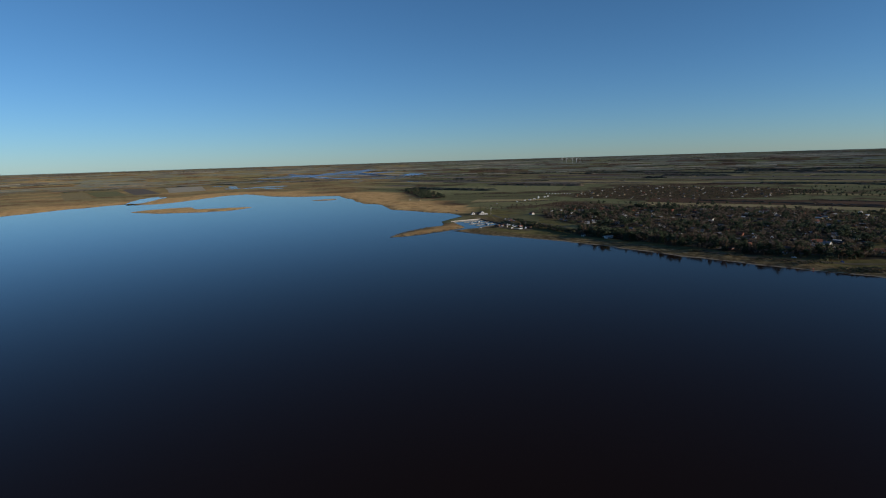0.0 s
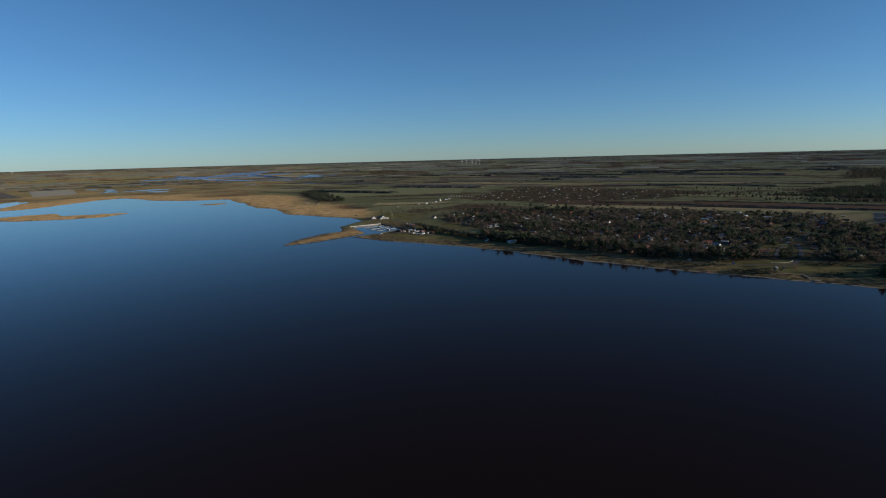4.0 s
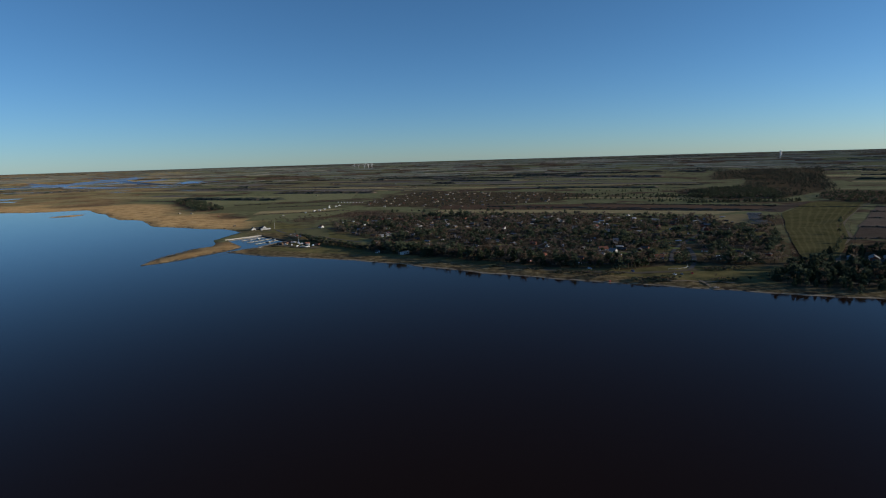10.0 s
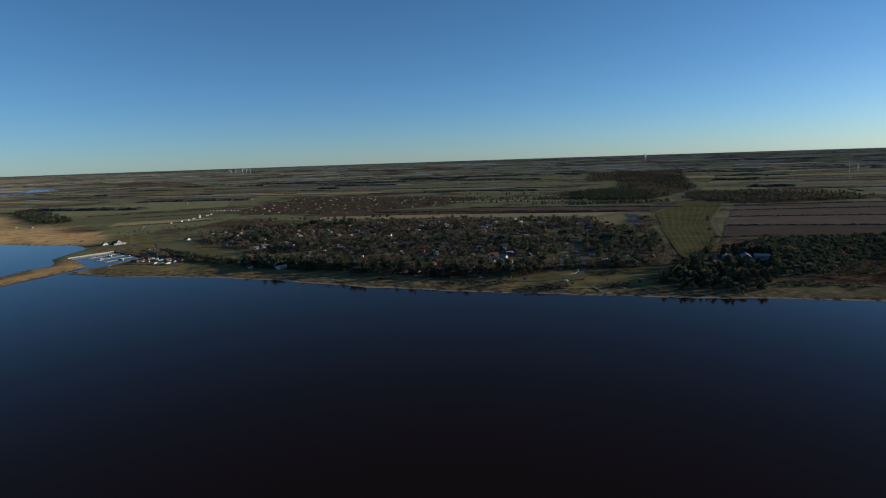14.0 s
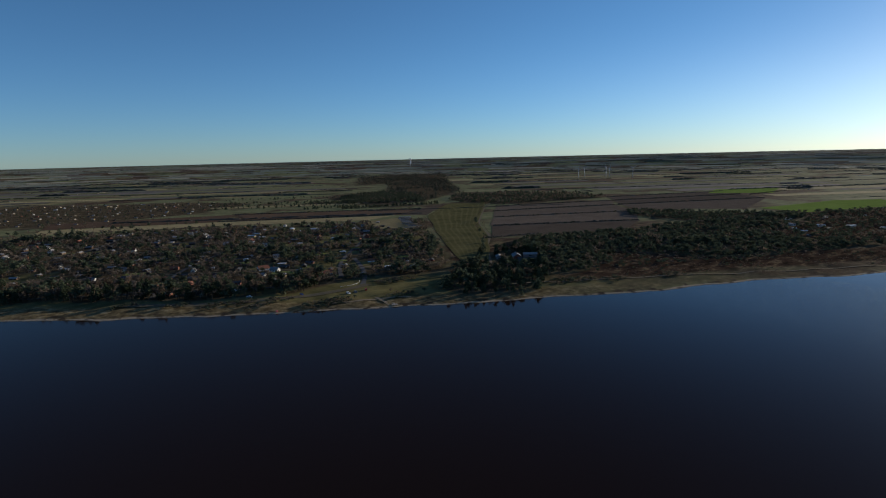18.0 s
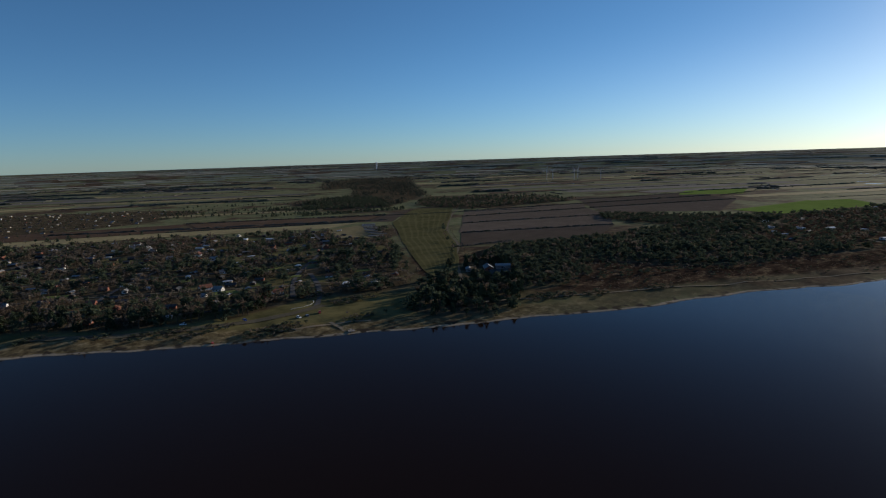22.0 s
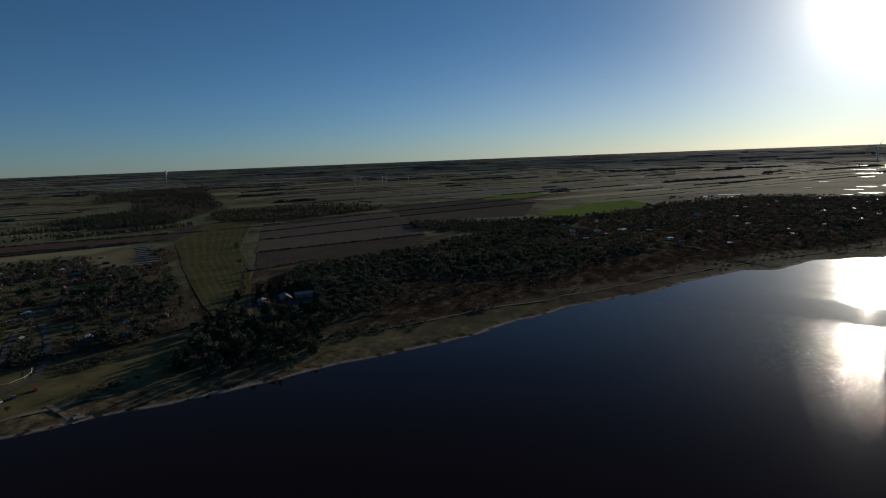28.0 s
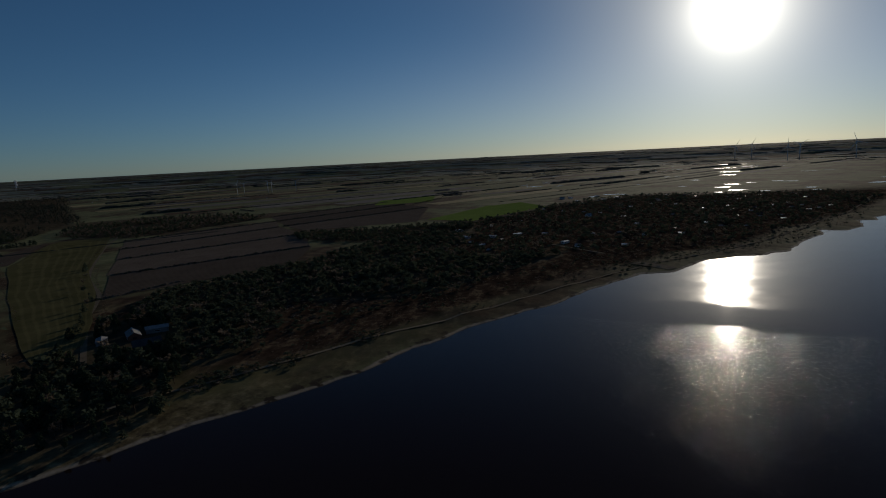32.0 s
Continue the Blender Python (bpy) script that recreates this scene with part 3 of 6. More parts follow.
def build_water():
    n = 256
    ring = [(CENTRE[0] + (RIM - 60) * math.cos(2 * math.pi * i / n), CENTRE[1] + (RIM - 60) * math.sin(2 * math.pi * i / n), 0.0) for i in range(n)]
    me = mesh_of("water", ring, [range(n)], (WATER,))
    return tagged(new("water", me), "dark calm fjord water reflecting a clear sky", "water", kind="structure")


build_ground()
build_water()

AXIS_U, AXIS_V = np.array((0.713, -0.701)), np.array((0.701, 0.713))    # along the shore to the south-east, and inland


def free_land(x, y, margin=0.0, woods=True):
    ok = shore_by(x, y) > 60
    for outline in (VILLAGE, HEADWOOD, PINEWOOD, CABINS, FAR_VILLAGE) + ((WOOD_A, WOOD_B, WOOD_C, WOOD_D, WEST_WOOD) if woods else ()):
        ok &= inside_by(x, y, outline) < -margin
    return ok


def patch(corners, n, m, up):
    a, b, c, d = (np.array(p, float) for p in corners)
    s, t = np.meshgrid(np.linspace(0, 1, n + 1), np.linspace(0, 1, m + 1))
    s, t = s.ravel()[:, None], t.ravel()[:, None]
    p = (a * (1 - s) + b * s) * (1 - t) + (d * (1 - s) + c * s) * t
    p += np.stack([roll_noise(p[:, 0], p[:, 1], 70, 21), roll_noise(p[:, 0], p[:, 1], 70, 22)], 1) * 3
    z = land_z(p[:, 0], p[:, 1]) + up
    rows = [(j * (n + 1) + i, j * (n + 1) + i + 1, (j + 1) * (n + 1) + i + 1, (j + 1) * (n + 1) + i) for j in range(m) for i in range(n)]
    if (b[0] - a[0]) * (d[1] - a[1]) - (b[1] - a[1]) * (d[0] - a[0]) < 0:
        rows = [r[::-1] for r in rows]
    return np.column_stack([p, z]), rows


def field(name, corners, material, label, n=10, m=4, up=0.3):
    """A piece of farmland between four corners (or several such pieces end to end), lying on the ground."""
    verts, faces, across = [], [], []
    for quad in (corners if isinstance(corners[0], list) else [corners]):
        v, f = patch(quad, n, m, up)
        across += [i / n for _ in range(m + 1) for i in range(n + 1)]
        faces += [[i + len(verts) for i in r] for r in f]
        verts += [tuple(p) for p in v]
    me = mesh_of(name, verts, faces, (material,))
    me.attributes.new("across", "FLOAT", "POINT").data.foreach_set("value", np.array(across, np.float32))
    return tagged(new(name, me), label, "field", kind="structure")


def ribbon(name, points, width, material, label, category="track", up=0.22):
    """A track or road that follows the ground."""
    pts = []
    for (ax, ay), (bx, by) in zip(points, points[1:]):
        k = max(1, int(math.hypot(bx - ax, by - ay) / 12))
        pts += [(ax + (bx - ax) * i / k, ay + (by - ay) * i / k) for i in range(k)]
    pts = np.array(pts + [points[-1]], float)
    for _ in range(4):
        pts[1:-1] = 0.25 * pts[:-2] + 0.5 * pts[1:-1] + 0.25 * pts[2:]
    way = np.gradient(pts, axis=0)
    way /= np.linalg.norm(way, axis=1)[:, None]
    side = np.stack([-way[:, 1], way[:, 0]], 1)
    w = width * (0.5 + 0.08 * roll_noise(pts[:, 0], pts[:, 1], 9, 31))[:, None]
    both = np.concatenate([pts + side * w, pts - side * w])
    z = land_z(both[:, 0], both[:, 1])
    n = len(pts)
    z = np.maximum(z[:n], z[n:])
    z = np.concatenate([z, z]) + up
    me = mesh_of(name, np.column_stack([both, z]), [(i, i + n, i + n + 1, i + 1) for i in range(n - 1)], (material,))
    return tagged(new(name, me), label, category, kind="structure")


def near_fields():
    field("field_1", [[(545, 520), (582, 517), (694, 592), (595, 575)], [(595, 575), (694, 592), (850, 717), (715, 695)],
                      [(715, 695), (850, 717), (1180, 925), (895, 860)], [(895, 860), (1180, 925), (1135, 985), (1100, 975)]],
          STUBBLE, "pale green stubble field with curving mower rows")
    strips = [[(710, 600), (815, 667), (985, 503), (860, 480)], [(818, 672), (922, 732), (1122, 562), (990, 507)],
              [(926, 737), (1015, 792), (1232, 642), (1127, 567)], [(1020, 797), (1105, 850), (1332, 690), (1237, 647)],
              [(1340, 690), (1425, 738), (1720, 545), (1625, 490)], [(1245, 640), (1335, 685), (1615, 485), (1520, 420)],
              [(1165, 575), (1240, 635), (1515, 415), (1240, 400)]]
    for i, q in enumerate(strips):
        field("field_%d" % (4 + i), q, PLOUGHED, "bare brown ploughed field between low hedges")
    field("field_11", [(1215, 305), (1262, 385), (1610, 240), (1420, 170)], GREEN, "bright green field of winter corn beside the wood", 12, 6)
    field("field_12", [(1620, 563), (1685, 431), (1873, 447), (1778, 586)], GREEN, "bright green field of winter corn among ploughed land", 10, 6, 0.42)
    field("field_13", [(385, 1230), (420, 1290), (640, 1125), (610, 1075)], PALE, "long strip of pale withered grass")
    field("field_14", [(610, 1075), (640, 1125), (870, 915), (790, 905)], PALE, "long strip of pale withered grass")
    field("field_15", [(790, 1410), (815, 1440), (1060, 1200), (1030, 1175)], PALE, "narrow strip of pale withered grass")
    field("field_16", [(690, 1120), (740, 1220), (1000, 960), (880, 920)], MOOR, "brown heather moor between grass strips")
    field("field_17", [(420, 1300), (470, 1400), (735, 1225), (640, 1130)], MOOR, "brown heather moor between grass strips")
    field("field_18", [(880, 920), (1000, 965), (1130, 1000), (905, 870)], PLOUGHED, "bare brown ploughed field beside the stubble")
    field("field_19", [(20, 1290), (60, 1420), (260, 1400), (180, 1290)], MEADOW, "dull green meadow behind the harbour")
    field("field_20", [(-60, 1540), (0, 1760), (310, 1700), (250, 1480)], MEADOW, "dull green meadow with a hedge")
    field("field_21", [(40, 1440), (60, 1520), (240, 1470), (180, 1400)], PALE, "pale stubble strip behind the harbour")
    field("field_22", [(-100, 1840), (-80, 2300), (420, 2200), (320, 1800)], MEADOW, "wide dull green meadow")
    for quad, material, label in (([(-1713, 2716), (-1602, 2783), (-1297, 2324), (-1364, 2233)], MEADOW, "dark green field in the marsh"),
                                  ([(-1820, 2700), (-1730, 2735), (-1340, 2170), (-1370, 2050)], PALE, "pale withered field in the marsh"),
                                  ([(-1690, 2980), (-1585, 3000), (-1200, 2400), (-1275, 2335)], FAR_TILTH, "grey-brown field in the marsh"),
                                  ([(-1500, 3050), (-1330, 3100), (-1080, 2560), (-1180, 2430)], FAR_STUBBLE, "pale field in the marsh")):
        field("field_%d" % (500 + len(label) + len(quad) * int(-quad[0][0] / 100)), quad, material, label)
    for i, (cx, cy, a, b, material, label) in enumerate(((408, 642, 15, 7, LAWN, "mown garden lawn among summer houses"), (502, 700, 14, 7, LAWN, "mown garden lawn among summer houses"),
                                                         (485, 640, 7, 5, LAWN, "small garden lawn"), 
                                                         (425, 720, 10, 6, LAWN, "small garden lawn"), (445, 640, 9, 6, LAWN, "small garden lawn"), (560, 690, 11, 7, LAWN, "small garden lawn"),
                                                         (370, 680, 8, 5, LAWN, "small garden lawn"), (540, 600, 10, 6, LAWN, "small garden lawn"), (330, 760, 10, 6, LAWN, "small garden lawn"))):
        du, dv = AXIS_U * a, AXIS_V * b
        field("field_%d" % (600 + i), [tuple(np.array((cx, cy)) + s * du + t * dv) for s, t in ((-1, -1), (1, -1), (1, 1), (-1, 1))], material, label, 4, 3)
    field("field_25", [(700, 800), (740, 742), (862, 872), (770, 896)], PALE, "pale grass plot beside the stubble field")
    field("field_24", [(95, 1000), (100, 1090), (150, 1080), (140, 960)], MEADOW, "mown green lawn behind the harbour")


def patchwork():
    """The strips of farmland that fill the plain, in rows along the shore."""
    rng = random.Random(7)
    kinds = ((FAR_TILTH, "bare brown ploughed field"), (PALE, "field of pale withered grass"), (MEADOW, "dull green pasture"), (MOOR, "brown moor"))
    count = 25
    v = 1240.0
    while v < 4900:
        depth = rng.uniform(38, 105) * (1 + max(0, v - 2500) / 2500)
        u = -3600 + rng.uniform(0, 300)
        while u < 3300:
            long = rng.uniform(160, 560)
            corners = [tuple(AXIS_U * a + AXIS_V * b) for a, b in ((u + 6, v + 5), (u + long - 6, v + 5), (u + long - 6, v + depth - 5), (u + 6, v + depth - 5))]
            mid = AXIS_U * (u + long / 2) + AXIS_V * (v + depth / 2)
            xs, ys = np.array([c[0] for c in corners] + [mid[0]]), np.array([c[1] for c in corners] + [mid[1]])
            far = np.hypot(xs - CENTRE[0], ys - CENTRE[1]).max()
            good = far < FLAT + 60 and free_land(xs, ys).all() and not (mid[0] < 450 and mid[1] < 2350) and not (mid[0] < -350 and mid[1] < 4200)
            good = good and (v > 1700 or mid[0] < 600 or mid[0] > 1400) and not (1000 < mid[0] < 1800 and 350 < mid[1] < 800)
            if good and rng.random() < 0.85:
                material, label = rng.choices(kinds, (4, 4, 5, 1) if mid[0] < 1500 else (3, 1, 9, 2))[0]
                field("field_%d" % count, corners, material, label, 8, 3, 0.35)
                count += 1
            u += long
        v += depth


def distant_fields():
    """The thin strips of land seen end on towards the horizon."""
    rng = random.Random(17)
    verts, faces, mats = [], [], []
    d = FLAT + 20
    while d < RIM - 25:
        u = (d - FLAT) / (RIM - FLAT)
        deep = rng.uniform(45, 110) * (1 - u) ** 1.3 + 6
        b = -52.0
        while b < 132:
            wide = rng.uniform(1.5, 7.0)
            if rng.random() < 0.75:
                at = len(verts)
                n = 6
                for k in range(n + 1):
                    a = radians(b + wide * k / n)
                    for r in (d + 0.12 * deep + rng.uniform(0, 0.3) * deep, d + deep * rng.uniform(0.75, 1.0)):
                        x, y = CENTRE[0] + r * math.sin(a), CENTRE[1] + r * math.cos(a)
                        verts.append((x, y, 0.0))
                faces += [(at + 2 * k, at + 2 * k + 2, at + 2 * k + 3, at + 2 * k + 1) for k in range(n)]
                mats += [rng.choices((0, 1, 2, 3), (2, 2, 6, 1))[0]] * n
            b += wide
        d += deep
    v = np.array(verts)
    v[:, 2] = land_z(v[:, 0], v[:, 1]) + 0.5
    up = [f if (v[f[1]] - v[f[0]])[0] * (v[f[3]] - v[f[0]])[1] - (v[f[1]] - v[f[0]])[1] * (v[f[3]] - v[f[0]])[0] > 0 else f[::-1] for f in faces]
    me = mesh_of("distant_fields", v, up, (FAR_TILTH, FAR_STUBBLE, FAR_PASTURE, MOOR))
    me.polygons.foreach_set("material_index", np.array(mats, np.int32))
    tagged(new("distant_fields", me), "thin strips of farmland towards the horizon", "farmland", kind="stuff")


LANE = [(940, 195), (915, 180), (890, 160), (865, 145)]
near_fields()
patchwork()
distant_fields()
ribbon("track_1", [(1205, 925), (1030, 830), (867, 727), (800, 680), (725, 610), (640, 560), (575, 512), (520, 470)], 3.6, GRAVEL, "pale gravel farm track beside the stubble field")
ribbon("track_2", [(484, 430), (530, 380), (555, 357), (592, 325), (622, 287), (657, 255), (720, 195), (775, 140), (805, 105)], 2.6, SAND, "sandy path along the shore")
ribbon("road_1", [(412, 532), (432, 548), (470, 590), (505, 640)], 4.5, ASPHALT, "grey asphalt lane from the summer houses to the beach", "road")
ribbon("track_3", [(805, 105), (850, 45), (900, -20), (960, -75), (1021, -132), (1085, -178), (1137, -235), (1226, -298), (1305, -359), (1355, -382), (1402, -421)], 3, SAND, "sandy path along the shore")
ribbon("parking_1", [(258, 636), (296, 590), (335, 556), (365, 540), (392, 530), (420, 533)], 9, WORN, "long worn parking strip behind the beach", "car park")
ribbon("parking_2", [(808, 126), (790, 113), (779, 98)], 13, SAND, "pale gravel turning place on the shore", "car park")
ribbon("road_2", [(40, 1085), (68, 1110), (91, 1102), (120, 1095), (152, 1075), (185, 1055)], 4.5, ASPHALT, "grey asphalt road past the harbour clubhouse", "road")
ribbon("road_3", [(72, 1104), (79, 1045), (95, 1022), (111, 1003), (128, 963), (150, 925), (172, 880)], 4.0, ASPHALT, "grey lane from the harbour to the summer houses", "road")
ribbon("parking_3", [(88, 1020), (93, 998), (98, 975)], 14, WORN, "worn gravel car park beside the marina", "car park")
ribbon("parking_4", [(60, 908), (78, 889), (98, 868), (112, 858)], 15, WORN, "worn boat yard behind the marina", "car park")
ribbon("track_4", LANE, 4, SAND, "short sandy lane between the cabins")


def village_lanes():
    """Narrow lanes between the rows of summer houses."""
    clear, count = [], 1
    for v in range(600, 1300, 80):
        line = [AXIS_U * u + AXIS_V * v for u in range(-800, 700, 10)]
        p = np.array(line)
        p = p + np.stack([roll_noise(p[:, 0], p[:, 1], 90, 71), roll_noise(p[:, 0], p[:, 1], 90, 72)], 1) * 4
        p = p[(inside_by(p[:, 0], p[:, 1], VILLAGE) > 14) & (inside_by(p[:, 0], p[:, 1], NURSERY) < -6)]
        if len(p) > 6:
            ribbon("lane_%d" % count, [tuple(q) for q in p], 3.4, ASPHALT if count % 2 else GRAVEL, "narrow lane between summer houses", "road")
            clear += [(float(x), float(y), 5.5) for x, y in p]
            count += 1
    for u, v0, v1 in ((-430, 700, 1240), (-245, 660, 1240), (-90, 680, 1150)):
        p = [tuple(AXIS_U * (u + 12 * math.sin(v / 70)) + AXIS_V * v) for v in range(v0, v1, 10)]
        p = [q for q in p if inside_by(q[0], q[1], VILLAGE)[0] > 10 and inside_by(q[0], q[1], NURSERY)[0] < -6]
        ribbon("lane_%d" % count, p, 4.0, ASPHALT, "grey lane leading inland between summer houses", "road", 0.27)
        clear += [(*q, 5.5) for q in p]
        count += 1
    return clear


LANES_CLEAR = village_lanes()
ribbon("path_1", [(356, 506), (366, 497), (376, 490), (386, 493), (396, 484), (404, 470)], 3.5, SAND, "worn bare sand between dune scrub", "path")
ribbon("path_2", [(388, 492), (383, 478), (378, 464)], 2.5, SAND, "worn bare sand down to the beach", "path")

# ---- helpers for things ----
def part(name, bm, material, parent, label="", smooth=False):
    """One mesh object under a thing or under a part."""
    me = bpy.data.meshes.new(name)
    bm.normal_update()
    bm.to_mesh(me)
    bm.free()
    me.materials.append(material)
    if smooth:
        me.shade_smooth()
    ob = new(name, me)
    ob.parent = parent
    return tagged(ob, label) if label else ob


def box(bm, x0, x1, y0, y1, z0, z1):
    v = [bm.verts.new(p) for p in ((x0, y0, z0), (x1, y0, z0), (x1, y1, z0), (x0, y1, z0), (x0, y0, z1), (x1, y0, z1), (x1, y1, z1), (x0, y1, z1))]
    for f in ((3, 2, 1, 0), (4, 5, 6, 7), (0, 1, 5, 4), (1, 2, 6, 5), (2, 3, 7, 6), (3, 0, 4, 7)):
        bm.faces.new([v[i] for i in f])
    return bm


def boxes(*sizes):
    bm = bmesh.new()
    for s in sizes:
        box(bm, *s)
    return bm


def tube(bm, a, b, ra, rb, n=8):
    """A tapered round bar from a to b."""
    a, b = Vector(a), Vector(b)
    q = (b - a).to_track_quat("Z", "Y").to_matrix()
    low = [bm.verts.new(a + q @ Vector((ra * math.cos(2 * math.pi * i / n), ra * math.sin(2 * math.pi * i / n), 0))) for i in range(n)]
    high = [bm.verts.new(b + q @ Vector((rb * math.cos(2 * math.pi * i / n), rb * math.sin(2 * math.pi * i / n), 0))) for i in range(n)]
    for i in range(n):
        bm.faces.new((low[i], low[(i + 1) % n], high[(i + 1) % n], high[i]))
    bm.faces.new(low[::-1])
    bm.faces.new(high)
    return bm


def extruded(bm, outline, y0, y1):
    """A prism along y over an outline of (x, z)."""
    a, b = ([bm.verts.new((x, y, z)) for x, z in outline] for y in (y0, y1))
    n = len(outline)
    for i in range(n):
        bm.faces.new((a[i], a[(i + 1) % n], b[(i + 1) % n], b[i]))
    bm.faces.new(a[::-1])
    bm.faces.new(b)
    bmesh.ops.recalc_face_normals(bm, faces=bm.faces)
    return bm


def root(name, label, category, group=""):
    return tagged(new(name), label, category, group)


def height_at(x, y):
    return float(land_z(np.array([x]), np.array([y]))[0])


def stand(x, y, turn=0.0, size=1.0, sink=0.0):
    return pose(x, y, height_at(x, y) - sink, 0, 0, turn) @ Matrix.Scale(size, 4)


# ---- trees ----
def clump(rng, centre, rx, rz):
    v = np.array([(1, 0, 0), (-1, 0, 0), (0, 1, 0), (0, -1, 0), (0, 0, 1), (0, 0, -1)], float)
    v *= np.array([[rng.uniform(0.65, 1.25)] for _ in range(6)])
    a = rng.uniform(0, 6.28)
    c, s = math.cos(a), math.sin(a)
    v = v @ np.array(((c, s, 0), (-s, c, 0), (0, 0, 1)))
    v += np.array([[rng.uniform(-0.22, 0.22) for _ in range(3)] for _ in range(6)])
    f = [(0, 2, 4), (2, 1, 4), (1, 3, 4), (3, 0, 4), (2, 0, 5), (1, 2, 5), (3, 1, 5), (0, 3, 5)]
    return v * (rx, rx, rz) + centre, f


def stem(points, radii, n=5):
    v, f = [], []
    for k, (p, r) in enumerate(zip(points, radii)):
        v += [(p[0] + r * math.cos(2 * math.pi * i / n), p[1] + r * math.sin(2 * math.pi * i / n), p[2]) for i in range(n)]
        if k:
            for i in range(n):
                a, b, c, d = (k - 1) * n + i, (k - 1) * n + (i + 1) % n, k * n + (i + 1) % n, k * n + i
                f += [(a, b, c), (a, c, d)]
    return np.array(v, float), f


def joined(pieces):
    vs, fs, at = [], [], 0
    for v, f in pieces:
        vs.append(np.asarray(v, float))
        fs.append(np.asarray(f, int) + at)
        at += len(v)
    return np.concatenate(vs), np.concatenate(fs)


def sprays(rng, at, size):
    """Three loose sprays of needles round one point."""
    v = []
    for _ in range(3):
        p = Vector(at) + Vector((rng.gauss(0, 0.5), rng.gauss(0, 0.5), rng.gauss(0, 0.4))) * size
        d = Vector((rng.gauss(0, 1), rng.gauss(0, 1), rng.gauss(0.3, 0.6))).normalized() * size
        e = d.cross(Vector((rng.gauss(0, 1), rng.gauss(0, 1), rng.gauss(0, 1)))).normalized() * size * 0.55
        v += [p - e, p + e, p + d * 1.3]
    return np.array([tuple(q) for q in v]), [(0, 1, 2), (3, 4, 5), (6, 7, 8)]


def tree_shape(kind, seed, fine, tiny=False, n_rough=34):
    """Trunk and crown of a tree one metre high, as (verts, triangles) each. kind: spruce, pine or bare."""
    rng = random.Random(seed)
    lean = (rng.uniform(-0.04, 0.04), rng.uniform(-0.04, 0.04))
    top = {"spruce": 0.95, "pine": 0.8, "bare": 0.7}[kind]
    trunk = [stem([(0, 0, -0.03), (lean[0] * 0.5, lean[1] * 0.5, top * 0.5), (lean[0], lean[1], top)], (0.024, 0.016, 0.005), 6 if fine else 3)]
    crown = []
    if kind == "spruce":
        n = 110 if fine else 5 if tiny else n_rough
        for i in range(n):
            z = 0.1 + 0.88 * (i / (n - 1)) ** 0.9
            reach = (0.29 * (1 - z) ** 0.7 + 0.02) * rng.uniform(0.55, 1.15)
            a = i * 2.4 + rng.uniform(-0.4, 0.4)
            size = (0.04 + 0.06 * (1 - z)) * (1.0 if fine else 2.6 if tiny else 1.75)
            at = (lean[0] * z + reach * math.cos(a), lean[1] * z + reach * math.sin(a), z)
            crown.append(clump(rng, at, size, size * 0.75) if fine or tiny else sprays(rng, at, size * 1.25 * (34 / n_rough) ** 0.4))
    elif kind == "pine":
        n = 200 if fine else 5 if tiny else n_rough
        lobes = [(rng.uniform(-0.16, 0.16), rng.uniform(-0.16, 0.16), rng.uniform(0.5, 0.86), rng.uniform(0.12, 0.2)) for _ in range(5)]
        for i in range(n):
            x, y, z, r = lobes[i % 5]
            d = Vector((rng.gauss(0, 1), rng.gauss(0, 1), rng.gauss(0, 1))).normalized() * r * rng.uniform(0.4, 1.0)
            size = rng.uniform(0.032, 0.06) * (0.82 if fine else 3.2 if tiny else 2.0)
            at = (x + d.x, y + d.y, max(0.2, z + d.z * 0.75))
            crown.append(clump(rng, at, size, size * 0.7) if fine or tiny else sprays(rng, at, size * 1.35 * (34 / n_rough) ** 0.4))
        for x, y, z, r in lobes if fine else ():
            trunk.append(stem([(0, 0, z * 0.6), (x * 0.9, y * 0.9, z)], (0.01, 0.004), 3))
    else:
        limbs = []
        for i in range(9 if fine else 4):
            a, out = i * 2.4 + rng.uniform(-0.5, 0.5), rng.uniform(0.14, 0.3)
            base, tip = rng.uniform(0.25, 0.5), rng.uniform(0.6, 0.95)
            end = (out * math.cos(a), out * math.sin(a), tip)
            limbs.append(end)
            trunk.append(stem([(0, 0, base), end], (0.011, 0.003), 3))
        n = 260 if fine else 12 if tiny else 80 if n_rough > 20 else 36
        v, f = [], []
        for i in range(n):
            c = limbs[i % len(limbs)]
            k = rng.uniform(0.45, 1.0)
            p = Vector((c[0] * k, c[1] * k, 0.35 + (c[2] - 0.35) * k))
            d = Vector((rng.gauss(0, 1), rng.gauss(0, 1), rng.gauss(0.35, 0.8))).normalized()
            side = d.cross(Vector((rng.gauss(0, 1), rng.gauss(0, 1), rng.gauss(0, 1)))).normalized()
            long, wide = rng.uniform(0.1, 0.2), rng.uniform(0.008, 0.017) * (1.4 if fine else 6.0 if tiny else 3.3)
            at = len(v)
            v += [p - side * wide, p + side * wide, p + d * long]
            f.append((at, at + 1, at + 2))
        crown.append((np.array([tuple(q) for q in v]), f))
    return joined(trunk[:1] if tiny else trunk), joined(crown)


FINE = {k: [tree_shape(k, 100 + i, True) for i in range(4)] for k in ("spruce", "pine", "bare")}
ROUGH = {k: [tree_shape(k, 200 + i, False) for i in range(6)] for k in ("spruce", "pine", "bare")}
SPARE = {k: [tree_shape(k, 400 + i, False, False, 19) for i in range(6)] for k in ("spruce", "pine", "bare")}
TINY = {k: [tree_shape(k, 300 + i, False, True) for i in range(6)] for k in ("spruce", "pine", "bare")}
LEAF = {"spruce": NEEDLES, "pine": NEEDLES, "bare": TWIGS}
